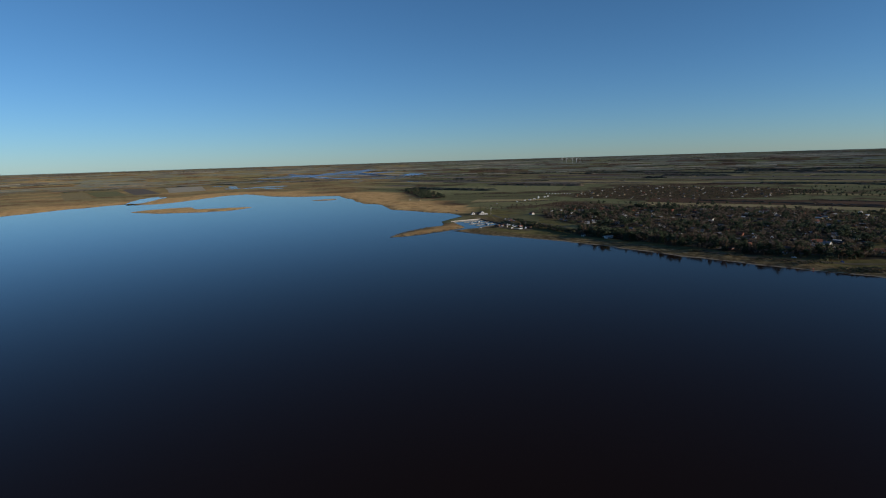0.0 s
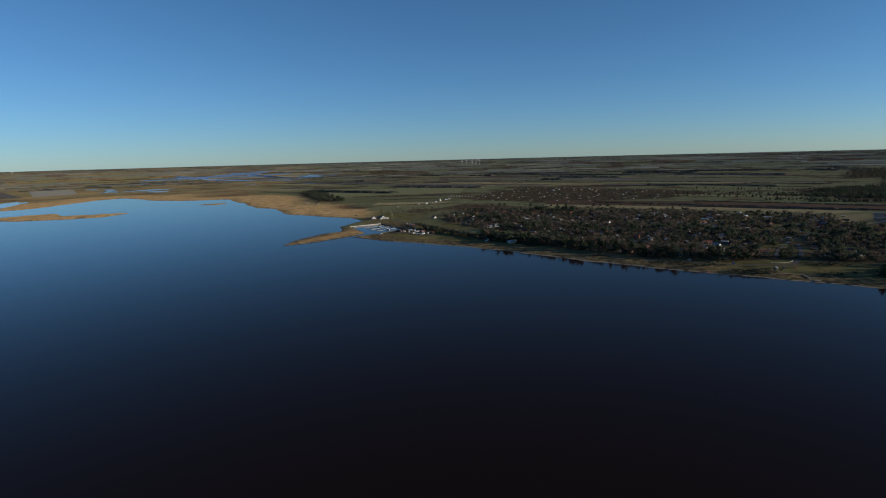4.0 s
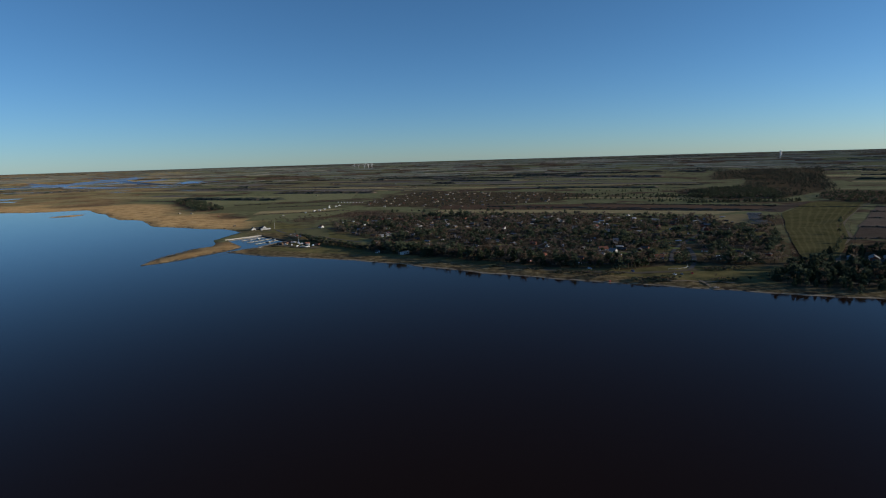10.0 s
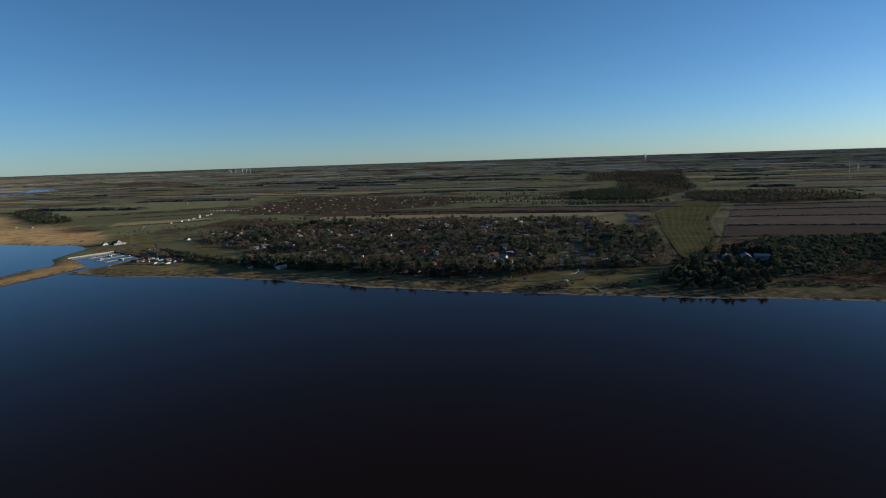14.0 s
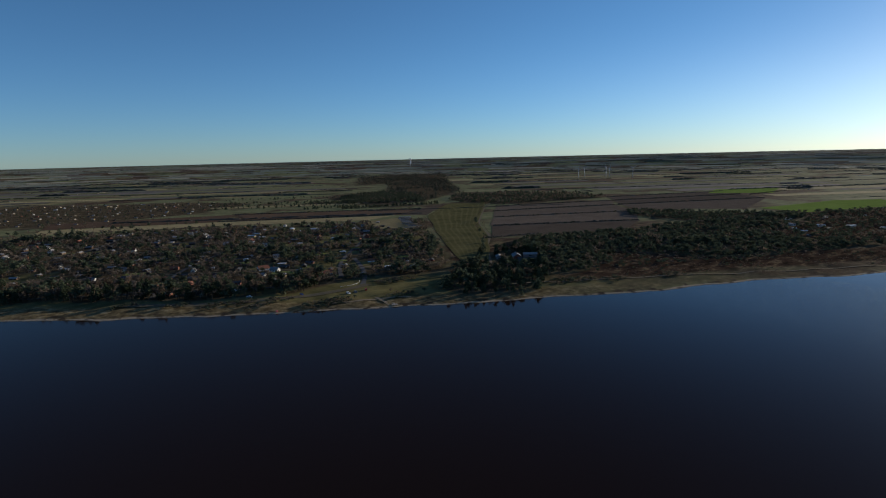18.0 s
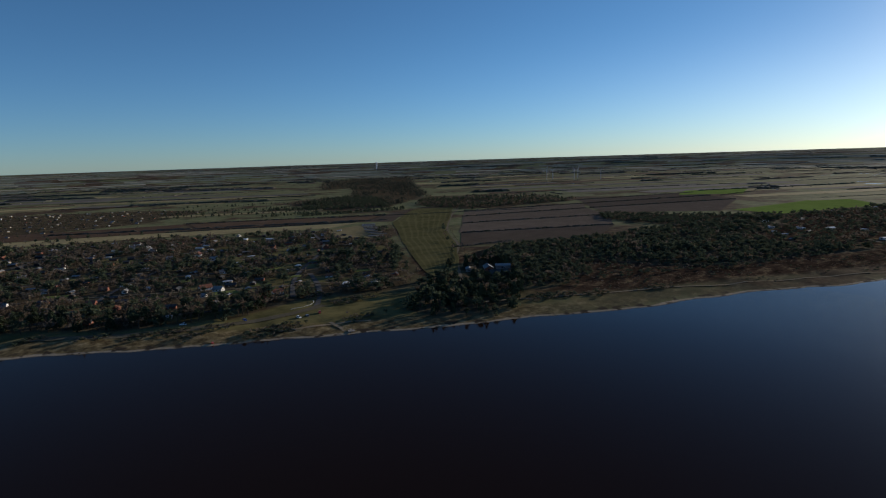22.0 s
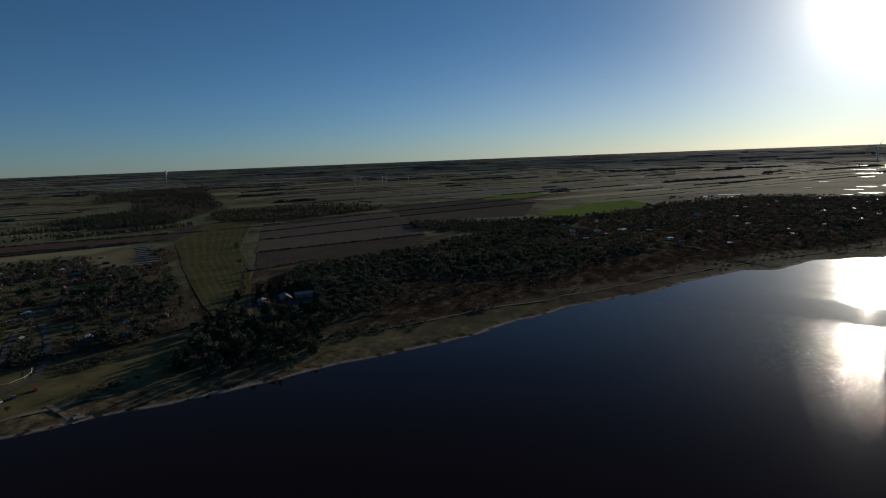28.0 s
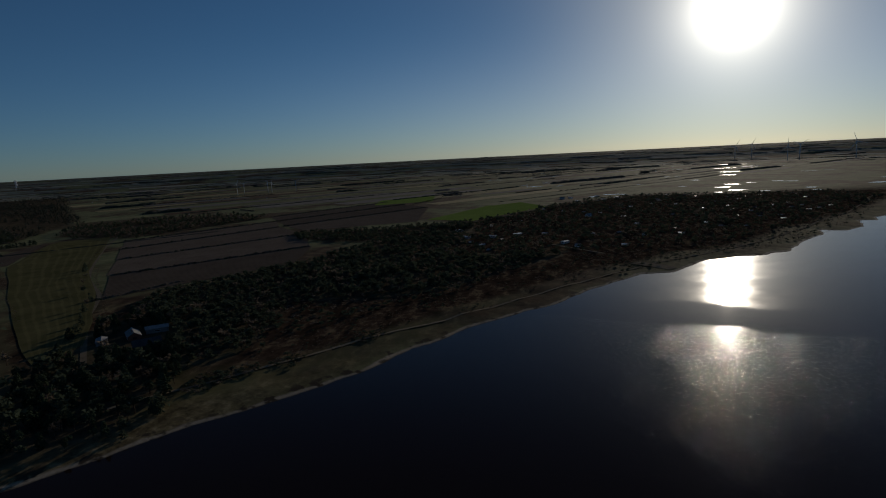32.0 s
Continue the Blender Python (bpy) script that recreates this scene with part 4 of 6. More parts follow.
LEAF_MASS = {"spruce": NEEDLES_MASS, "pine": NEEDLES_MASS, "bare": TWIGS_MASS}
TREE_LABEL = {"spruce": "dark green spruce with a ragged pointed crown", "pine": "dark green shore pine with a broad uneven crown",
              "bare": "leafless brown broadleaf tree in winter"}
TREE_MODELS = {}


def tree_model(kind, i):
    key = (kind, i)
    if key not in TREE_MODELS:
        (tv, tf), (cv, cf) = FINE[kind][i]
        TREE_MODELS[key] = (mesh_of("trunk", tv, tf, (BARK,)), mesh_of("crown", cv, cf, (LEAF[kind],)))
    return TREE_MODELS[key]


def plant_tree(kind, x, y, h, rng, group):
    trunk, crown = tree_model(kind, rng.randrange(4))
    name = {"spruce": "spruce_tree", "pine": "pine_tree", "bare": "bare_tree"}[kind]
    t = tagged(new(name), TREE_LABEL[kind], "tree", group)
    t.matrix_basis = pose(x, y, height_at(x, y) - 0.1, 0, 0, rng.uniform(0, 360)) @ Matrix.Diagonal((h * rng.uniform(0.85, 1.2), h * rng.uniform(0.85, 1.2), h, 1))
    for n, me in (("trunk", trunk), ("crown", crown)):
        p = new(n, me)
        p.parent = t
    return t


def wood_mass(name, places, label, category="woodland", far=False, spread=1.0, spare=False):
    """Many trees that nobody could count, as one object. places: rows of (kind, x, y, height)."""
    rng = random.Random(len(places))
    co, tri, mat, at = [], [], [], 0
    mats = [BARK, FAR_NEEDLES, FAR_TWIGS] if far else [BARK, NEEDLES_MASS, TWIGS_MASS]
    groups = {}
    for k, x, y, h in places:
        groups.setdefault((k, rng.randrange(6)), []).append((x, y, h, rng.uniform(0, 6.28), spread * rng.uniform(0.85, 1.35)))
    for (k, i), rows in groups.items():
        r = np.array(rows)
        z = land_z(r[:, 0], r[:, 1]) - 0.15
        for (v, f), m in zip((TINY if far else SPARE if spare else ROUGH)[k][i], (0, 2 if k == "bare" else 1)):
            c, s = np.cos(r[:, 3])[:, None], np.sin(r[:, 3])[:, None]
            w = (r[:, 2] * r[:, 4])[:, None]
            x = (v[None, :, 0] * c - v[None, :, 1] * s) * w + r[:, 0:1]
            y = (v[None, :, 0] * s + v[None, :, 1] * c) * w + r[:, 1:2]
            zz = v[None, :, 2] * r[:, 2:3] + z[:, None]
            co.append(np.stack([x, y, zz], 2).reshape(-1, 3))
            n = len(r)
            tri.append((f[None] + (np.arange(n) * len(v))[:, None, None]).reshape(-1, 3) + at)
            mat.append(np.full(n * len(f), m))
            at += n * len(v)
    co, tri, mat = np.concatenate(co), np.concatenate(tri), np.concatenate(mat)
    me = bpy.data.meshes.new(name)
    me.vertices.add(len(co))
    me.vertices.foreach_set("co", co.ravel())
    me.loops.add(tri.size)
    me.loops.foreach_set("vertex_index", tri.ravel().astype(np.int32))
    me.polygons.add(len(tri))
    me.polygons.foreach_set("loop_start", np.arange(0, tri.size, 3, dtype=np.int32))
    for m in mats:
        me.materials.append(m)
    me.polygons.foreach_set("material_index", mat.astype(np.int32))
    me.update(calc_edges=True)
    return tagged(new(name, me), label, category, kind="stuff")


class Canopy:
    """Far hedges and woods, gathered as uneven leafy ridges into one object."""

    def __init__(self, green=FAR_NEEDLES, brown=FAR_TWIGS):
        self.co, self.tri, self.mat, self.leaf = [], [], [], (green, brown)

    def strip(self, a, b, wide, tall, gap, rng, evergreen):
        way = np.asarray(b, float) - a
        n = max(2, int(np.hypot(*way) / gap))
        side = np.array((-way[1], way[0])) / max(1e-6, np.hypot(*way)) * wide / 2
        rows = []
        for i in range(n + 1):
            c = a + way * (i + rng.uniform(-0.35, 0.35)) / n + side * rng.uniform(-0.5, 0.5)
            h = tall * (rng.uniform(0.55, 1.15) if 0 < i < n and rng.random() > 0.07 else 0.15)
            rows += [(*(c + side), -0.4), (*(c + side * 0.6), h * rng.uniform(0.55, 0.95)), (*(c - side * 0.3), h), (*(c - side), -0.4)]
        quads = [(4 * i + k, 4 * i + k + 1, 4 * i + k + 5, 4 * i + k + 4) for i in range(n) for k in range(3)]
        self.add(rows, quads, evergreen, rng)

    def block(self, c, long, wide, tall, gap, rng, evergreen):
        n, m = max(3, int(long / gap)), max(3, int(wide / gap))
        rows, turn = [], rng.uniform(-0.1, 0.1)
        along_u, along_v = AXIS_U + AXIS_V * turn, AXIS_V - AXIS_U * turn
        for j in range(m + 1):
            for i in range(n + 1):
                edge = i in (0, n) or j in (0, m)
                p = np.asarray(c, float) + along_u * (i / n - 0.5 + rng.uniform(-0.4, 0.4) / n) * long + along_v * (j / m - 0.5 + rng.uniform(-0.4, 0.4) / m) * wide
                rows.append((*p, -0.4 if edge else tall * rng.uniform(0.5, 1.1)))
        w = n + 1
        self.add(rows, [(j * w + i, j * w + i + 1, j * w + w + i + 1, j * w + w + i) for j in range(m) for i in range(n)], evergreen, rng)

    def add(self, rows, quads, evergreen, rng):
        at = sum(len(c) for c in self.co)
        self.co.append(np.array(rows, float))
        q = np.array(quads, np.int64) + at
        self.tri += [q[:, [0, 1, 2]], q[:, [0, 2, 3]]]
        self.mat += [np.array([0 if (rng.random() < (0.85 if evergreen else 0.15)) else 1 for _ in quads])] * 2

    def finish(self, name, label, category="woodland"):
        co, tri, mat = np.concatenate(self.co), np.concatenate(self.tri), np.concatenate(self.mat)
        shore = shore_by(co[:, 0], co[:, 1])
        co[:, 2] += land_z(co[:, 0], co[:, 1], shore)
        good = (shore[tri] > 20).all(1)
        me = mesh_of(name, co, tri[good].tolist(), self.leaf)
        me.polygons.foreach_set("material_index", mat[good].astype(np.int32))
        return tagged(new(name, me), label, category, kind="stuff")


def scatter(outline, gap, rng, margin=0.0, keep=1.0, clear=()):
    """Uneven places inside an outline; clear: rows of (x, y, radius) to leave open."""
    xs, ys = [p[0] for p in outline], [p[1] for p in outline]
    pts = []
    y = min(ys)
    while y < max(ys):
        x = min(xs)
        while x < max(xs):
            if rng.random() < keep:
                pts.append((x + rng.uniform(-0.6, 0.6) * gap, y + rng.uniform(-0.6, 0.6) * gap))
            x += gap
        y += gap
    p = np.array(pts)
    ok = inside_by(p[:, 0], p[:, 1], outline) + 6 * roll_noise(p[:, 0], p[:, 1], 30, 41) > margin
    ok &= shore_by(p[:, 0], p[:, 1]) > 7
    for cx, cy, cr in clear:
        ok &= np.hypot(p[:, 0] - cx, p[:, 1] - cy) > cr
    return p[ok]


def along(points, gap):
    out = []
    for (ax, ay), (bx, by) in zip(points, points[1:]):
        k = max(1, int(math.hypot(bx - ax, by - ay) / gap))
        out += [(ax + (bx - ax) * i / k, ay + (by - ay) * i / k) for i in range(k)]
    return out


ROADS_CLEAR = [(x, y, 8) for line in ([(258, 636), (296, 590), (335, 556), (365, 540), (400, 530), (432, 548), (470, 590), (520, 660)],
                                      [(867, 727), (800, 680), (725, 610), (640, 560), (575, 512), (540, 488)]) for x, y in along(line, 8)]

# ---- houses ----
WALLS = {"white": surface("white_render", (0.50, 0.49, 0.46), (0.72, 0.71, 0.68), 1.5, 0.8, 0.1),
         "black": surface("black_boards", (0.018, 0.017, 0.016), (0.045, 0.042, 0.038), 3.0, 0.8, 0.3),
         "brown": surface("brown_boards", (0.07, 0.042, 0.024), (0.15, 0.092, 0.052), 3.0, 0.8, 0.3),
         "red": surface("red_brick", (0.16, 0.055, 0.035), (0.29, 0.11, 0.07), 4.0, 0.9, 0.3),
         "yellow": surface("yellow_brick", (0.30, 0.22, 0.12), (0.45, 0.35, 0.2), 4.0, 0.9, 0.3),
         "grey": surface("grey_boards", (0.16, 0.155, 0.15), (0.28, 0.27, 0.26), 3.0, 0.8, 0.3)}
ROOFS = {"felt": surface("dark_roof_felt", (0.035, 0.035, 0.036), (0.09, 0.09, 0.088), 1.5, 0.75, 0.2, 0.2, spec=0.12),
         "slate": surface("grey_fibre_cement", (0.15, 0.148, 0.145), (0.29, 0.285, 0.28), 1.5, 0.75, 0.2, 0.25, stain=(0.10, 0.105, 0.075), spec=0.12),
         "tile": surface("red_clay_tile", (0.15, 0.055, 0.032), (0.26, 0.105, 0.062), 3.0, 0.8, 0.3, 0.2),
         "pale": surface("pale_metal_sheet", (0.45, 0.46, 0.47), (0.62, 0.63, 0.64), 1.0, 0.55, 0.1, 0.15, spec=0.25)}
TRIM = surface("white_paint", (0.62, 0.62, 0.6), (0.8, 0.8, 0.78), 2.0, 0.5, 0.05)
CONCRETE = surface("concrete", (0.30, 0.29, 0.27), (0.46, 0.45, 0.42), 1.0, 0.9, 0.3, stain=(0.2, 0.19, 0.17))
TARRED = surface("tarred_timber", (0.04, 0.035, 0.03), (0.10, 0.088, 0.075), 3.0, 0.9, 0.4)
PLANKS = surface("weathered_planks", (0.15, 0.13, 0.11), (0.30, 0.27, 0.23), 3.0, 0.9, 0.4)
STONE = surface("mole_boulders", (0.07, 0.065, 0.06), (0.20, 0.185, 0.165), 0.9, 0.9, 0.6, 0.3)
STEEL = surface("painted_steel", (0.55, 0.56, 0.57), (0.70, 0.71, 0.72), 1.0, 0.45, 0.05)
GLASS = bpy.data.materials.new("window_glass")
GLASS.use_nodes = True
GLASS.node_tree.nodes["Principled BSDF"].inputs["Base Color"].default_value = (0.02, 0.025, 0.03, 1)
GLASS.node_tree.nodes["Principled BSDF"].inputs["Roughness"].default_value = 0.05


def house(name, wide, long, wall_h, pitch, wall, roof, label, group="", windows=3, chimney=True, category="house", annex=False):
    """A gabled house with its ridge along y, at the origin."""
    h = root(name, label, category, group)
    w2, l2, rise = wide / 2, long / 2, wide / 2 * math.tan(radians(pitch))
    part("wall", extruded(bmesh.new(), [(-w2, -0.4), (w2, -0.4), (w2, wall_h), (0, wall_h + rise), (-w2, wall_h)], -l2, l2), WALLS[wall], h)
    bm = bmesh.new()
    o = 0.45
    e = o * math.tan(radians(pitch))
    for s in (-1, 1):
        extruded(bm, [(s * (w2 + o), wall_h - e + 0.02), (0, wall_h + rise + 0.02), (0, wall_h + rise + 0.26), (s * (w2 + o), wall_h - e + 0.24)], -l2 - o, l2 + o)
    bmesh.ops.recalc_face_normals(bm, faces=bm.faces)
    part("roof", bm, ROOFS[roof], h)
    if chimney:
        part("chimney", boxes((0.4, 1.0, l2 * 0.3, l2 * 0.3 + 0.7, wall_h + rise * 0.4, wall_h + rise + 0.9)), WALLS["red"], h)
    for s in (-1, 1):
        for i in range(windows):
            y = -l2 + long * (i + 0.5) / windows
            g = 0.75 if windows > 1 else 1.9      # half the window's length
            w = part("window", boxes((s * w2 - 0.02, s * w2 + 0.06, y - g, y + g, 0.85, 0.95), (s * w2 - 0.02, s * w2 + 0.06, y - g, y + g, 2.0, 2.1),
                                     (s * w2 - 0.02, s * w2 + 0.06, y - g, y - g + 0.1, 0.95, 2.0), (s * w2 - 0.02, s * w2 + 0.06, y + g - 0.1, y + g, 0.95, 2.0)), TRIM, h)
            part("pane", boxes((s * w2 - 0.03, s * w2 + 0.03, y - g + 0.1, y + g - 0.1, 0.95, 2.0)), GLASS, w)
    part("door", boxes((-0.5, 0.5, -l2 - 0.06, -l2 + 0.05, 0.1, 2.15)), WALLS["brown"], h)
    part("gable_window", boxes((-1.2, 1.2, l2 - 0.05, l2 + 0.06, 0.8, 2.1)), GLASS, h)
    if annex:
        part("annex", boxes((w2, w2 + wide * 0.6, -l2 * 0.6, l2 * 0.4, -0.4, wall_h * 0.85)), WALLS[wall], h)
        part("annex_roof", boxes((w2 - 0.2, w2 + wide * 0.6 + 0.4, -l2 * 0.6 - 0.4, l2 * 0.4 + 0.4, wall_h * 0.85, wall_h * 0.85 + 0.25)), ROOFS[roof], h)
    return h


HOUSE_KINDS = [(6.5, 11, 2.4, 22, "black", "felt", "black wooden summer house with a dark felt roof", False),
               (7, 12, 2.4, 25, "brown", "slate", "brown wooden summer house with a grey roof", True),
               (6.5, 10, 2.5, 40, "white", "slate", "white summer house with a steep grey roof", False),
               (7, 13, 2.5, 22, "red", "felt", "red brick summer house with a dark roof", True),
               (6, 10, 2.5, 7, "white", "pale", "white flat-roofed cabin with a pale metal roof", False),
               (7.5, 12, 2.5, 38, "white", "tile", "white house with a red tiled roof", False),
               (6.5, 11, 2.6, 10, "yellow", "pale", "yellow brick bungalow with a low pale roof", True),
               (6, 10, 2.4, 25, "brown", "felt", "brown wooden cabin with a dark felt roof", False),
               (7, 11, 2.5, 42, "red", "tile", "red brick house with a steep red tiled roof", False)]


def summer_house(i, windows):
    k = HOUSE_KINDS[i]
    return house("summer_house", *k[:6], k[6], "summer houses among the trees", windows, i % 3 != 1, "house", k[7])


def house_mass(name, places, label):
    """The small roofs deep among the trees, as one object. places: rows of (kind, x, y, turn, size)."""
    mats = list(WALLS.values()) + list(ROOFS.values())
    keys = list(WALLS) + list(ROOFS)
    co, fs, ms = [], [], []
    for i, x, y, turn, size in places:
        wide, long, wall_h, pitch, wall, roof = HOUSE_KINDS[i][:6]
        w, l, top, o = wide / 2, long / 2, wall_h + wide / 2 * math.tan(radians(pitch)), 0.4
        body = [(sx, sy, z) for sy in (-l, l) for sx, z in ((-w, -0.4), (w, -0.4), (w, wall_h), (0, top), (-w, wall_h))]
        cover = [(sx, sy, z + up) for up in (0.05, 0.3) for sy in (-l - o, l + o) for sx, z in ((-w - o, wall_h - 0.1), (0, top), (w + o, wall_h - 0.1))]
        m, at = stand(x, y, turn, size), len(co)
        co += [tuple(m @ Vector(v)) for v in body + cover]
        faces = [(0, 4, 3, 2, 1), (5, 6, 7, 8, 9), (0, 5, 9, 4), (1, 2, 7, 6)]
        roofs = [(16, 17, 20, 19), (17, 18, 21, 20), (10, 13, 14, 11), (11, 14, 15, 12), (10, 11, 17, 16), (11, 12, 18, 17), (13, 19, 20, 14), (14, 20, 21, 15),
                 (10, 16, 19, 13), (12, 15, 21, 18)]
        fs += [tuple(at + q for q in f) for f in faces + roofs]
        ms += [keys.index(wall)] * len(faces) + [len(WALLS) + list(ROOFS).index(roof)] * len(roofs)
    me = mesh_of(name, co, fs, mats)
    me.polygons.foreach_set("material_index", np.array(ms, np.int32))
    return tagged(new(name, me), label, "houses", kind="stuff")


def settle_houses():
    """The summer houses, on loose rows along the shore. Returns the clearings round them."""
    rng = random.Random(11)
    models, clear, inner_rows = {}, [], []

    def put(i, x, y, turn, size=1.0):
        m = stand(x, y, turn, size)
        if i in models:
            copy_thing(models[i], m)
        else:
            models[i] = summer_house(i % 9, 3 if i < 9 else 1)
            models[i].matrix_basis = m
        clear.append((x, y, 8.5 * size))

    # houses that stand out, with their gables to the sun
    for i, x, y, turn in ((8, 405, 585, 60), (5, 410, 668, 75), (2, 412, 652, 20), (2, 465, 722, 60), (5, 430, 597, 70), (2, 492, 733, 30), (6, 435, 815, 45),
                          (2, 490, 862, 60), (2, 515, 942, 30), (5, 144, 1095, 30), (3, 355, 632, 50), (2, 208, 922, 80), (2, 222, 930, 80), (4, 480, 567, 130),
                          (1, 497, 547, 125), (2, 470, 690, 10), (6, 380, 745, 40), (2, 330, 790, 70), (4, 300, 850, 45), (2, 350, 890, 65), (5, 265, 1000, 45)):
        put(i, x, y, turn, 0.85)
    for k in range(9000):
        if len(clear) > 370:
            break
        v, u = 40 * rng.randrange(5, 55), rng.uniform(-800, 700)
        p = AXIS_U * u + AXIS_V * (v + rng.choice((-1, 1)) * rng.uniform(8, 15))
        x, y = float(p[0]), float(p[1])
        inner = 24 if y < 800 else 8
        if inside_by(x, y, VILLAGE)[0] < inner or any(math.hypot(x - a, y - b) < 17 for a, b, _ in clear) or inside_by(x, y, NURSERY)[0] > -12 or any(math.hypot(x - a, y - b) < r + 5 for a, b, r in ROADS_CLEAR):
            continue
        if roll_noise(x, y, 38, 61) > 0.3 and rng.random() < 0.6:
            continue
        kind, turn, size = rng.choices(range(9), (8, 8, 3, 4, 2, 1, 3, 8, 2))[0], 45 + rng.choice((0, 90)) + rng.uniform(-12, 12), rng.uniform(0.68, 0.9)
        if inside_by(x, y, VILLAGE)[0] > 60 and math.hypot(x - 110, y - 150) > 780:
            inner_rows.append((kind, x, y, turn, size))
            clear.append((x, y, 8.5 * size))
        else:
            put(9 + kind, x, y, turn, size)
    house_mass("inner_houses", inner_rows, "small dark-roofed summer houses deep among the trees")
    clear.extend([(x, y, 32) for x, y in along([(722, 775), (800, 868)], 12)])
    clear.extend([(408, 642, 15), (502, 700, 15), (485, 640, 9), (425, 720, 10), (445, 640, 10), (560, 690, 11), (370, 680, 8), (540, 600, 10), (330, 760, 10)])
    for x, y in ((1085, 315), (1015, 300), (1015, 265), (1025, 232), (1590, 125), (1605, 105), (1610, 45), (1520, 45), (1565, 10), (1505, 100), (1220, 115), (945, 178)):
        put(rng.choice((4, 4, 6, 2)), x, y, 45 + rng.choice((0, 90)) + rng.uniform(-25, 25), 1.1)
        clear[-1] = (x, y, 13)
    n = len(clear)
    for k in range(900):
        if len(clear) > n + 75:
            break
        x, y = rng.uniform(860, 1600), rng.uniform(-330, 330)
        if inside_by(x, y, CABINS)[0] < 5 or any(math.hypot(x - a, y - b) < 26 for a, b, _ in clear):
            continue
        put(9 + rng.choices(range(9), (4, 6, 3, 1, 6, 0, 4, 3, 0))[0], x, y, 45 + rng.choice((0, 90)) + rng.uniform(-25, 25), 0.8)
    return clear


def far_houses():
    rng = random.Random(12)
    made = []
    models = []
    for wall, roof, label in (("white", "slate", "small white house far off across the plain"), ("red", "tile", "red brick house far off across the plain"),
                              ("yellow", "slate", "yellow brick house far off across the plain"), ("black", "felt", "dark wooden house far off across the plain")):
        h = root("far_house", label, "house", "houses of the far village")
        part("wall", extruded(bmesh.new(), [(-4, -0.4), (4, -0.4), (4, 2.6), (0, 5.4), (-4, 2.6)], -7, 7), WALLS[wall], h)
        part("roof", extruded(bmesh.new(), [(-4.6, 2.2), (0, 5.5), (4.6, 2.2), (4.6, 2.5), (0, 5.85), (-4.6, 2.5)], -7.4, 7.4), ROOFS[roof], h)
        part("chimney", boxes((-0.4, 0.4, 2, 2.8, 4.6, 6.8)), WALLS["red"], h)
        models.append(h)
    spots = []
    for k in range(3000):
        if len(spots) > 190:
            break
        x, y = rng.uniform(280, 960), rng.uniform(1320, 2000)
        if inside_by(x, y, FAR_VILLAGE)[0] > 5 and all(math.hypot(x - a, y - b) > 21 for a, b in spots):
            spots.append((x, y))
    farms = 0
    for k in range(4000):
        if farms > 70:
            break
        a, d = radians(rng.uniform(-45, 125)), rng.uniform(1700, 4300)
        x, y = CENTRE[0] + d * math.sin(a), CENTRE[1] + d * math.cos(a)
        if free_land(np.array([x]), np.array([y]), 20)[0] and not (x < -100 and y < 3300):
            farms += 1
            for _ in range(rng.randrange(1, 4)):
                spots.append((x + rng.uniform(-35, 35), y + rng.uniform(-35, 35)))
    spots += [(-118, 1575), (-90, 1548), (-30, 1442), (5, 1203), (100, 1370)]
    spots += [(1840 + 24 * k + rng.uniform(-8, 8), 385 + 6 * k + rng.uniform(-22, 22)) for k in range(11)]      # the hamlet beyond the green fields
    for x, y in spots:
        i = rng.choices(range(4), (2, 1, 3, 7))[0]
        m = stand(x, y, rng.choice((40, 130)) + rng.uniform(-15, 15), rng.uniform(0.48, 0.68))
        if models[i] not in made:
            made.append(models[i])
            models[i].matrix_basis = m
        else:
            copy_thing(models[i], m)


CLEAR = settle_houses() + ROADS_CLEAR + LANES_CLEAR
far_houses()


# ---- woods ----
def village_trees(rng):
    return [(rng.choices(("spruce", "pine", "bare"), (1, 3, 9))[0], x, y, rng.choice((1.0, 1.0, 1.4)) * rng.uniform(3.2, 7.0)) for x, y in scatter(VILLAGE, 6.9, rng, 4, 0.95, CLEAR) if roll_noise(x, y, 38, 61) > -0.6 + rng.uniform(-0.2, 0.25)]


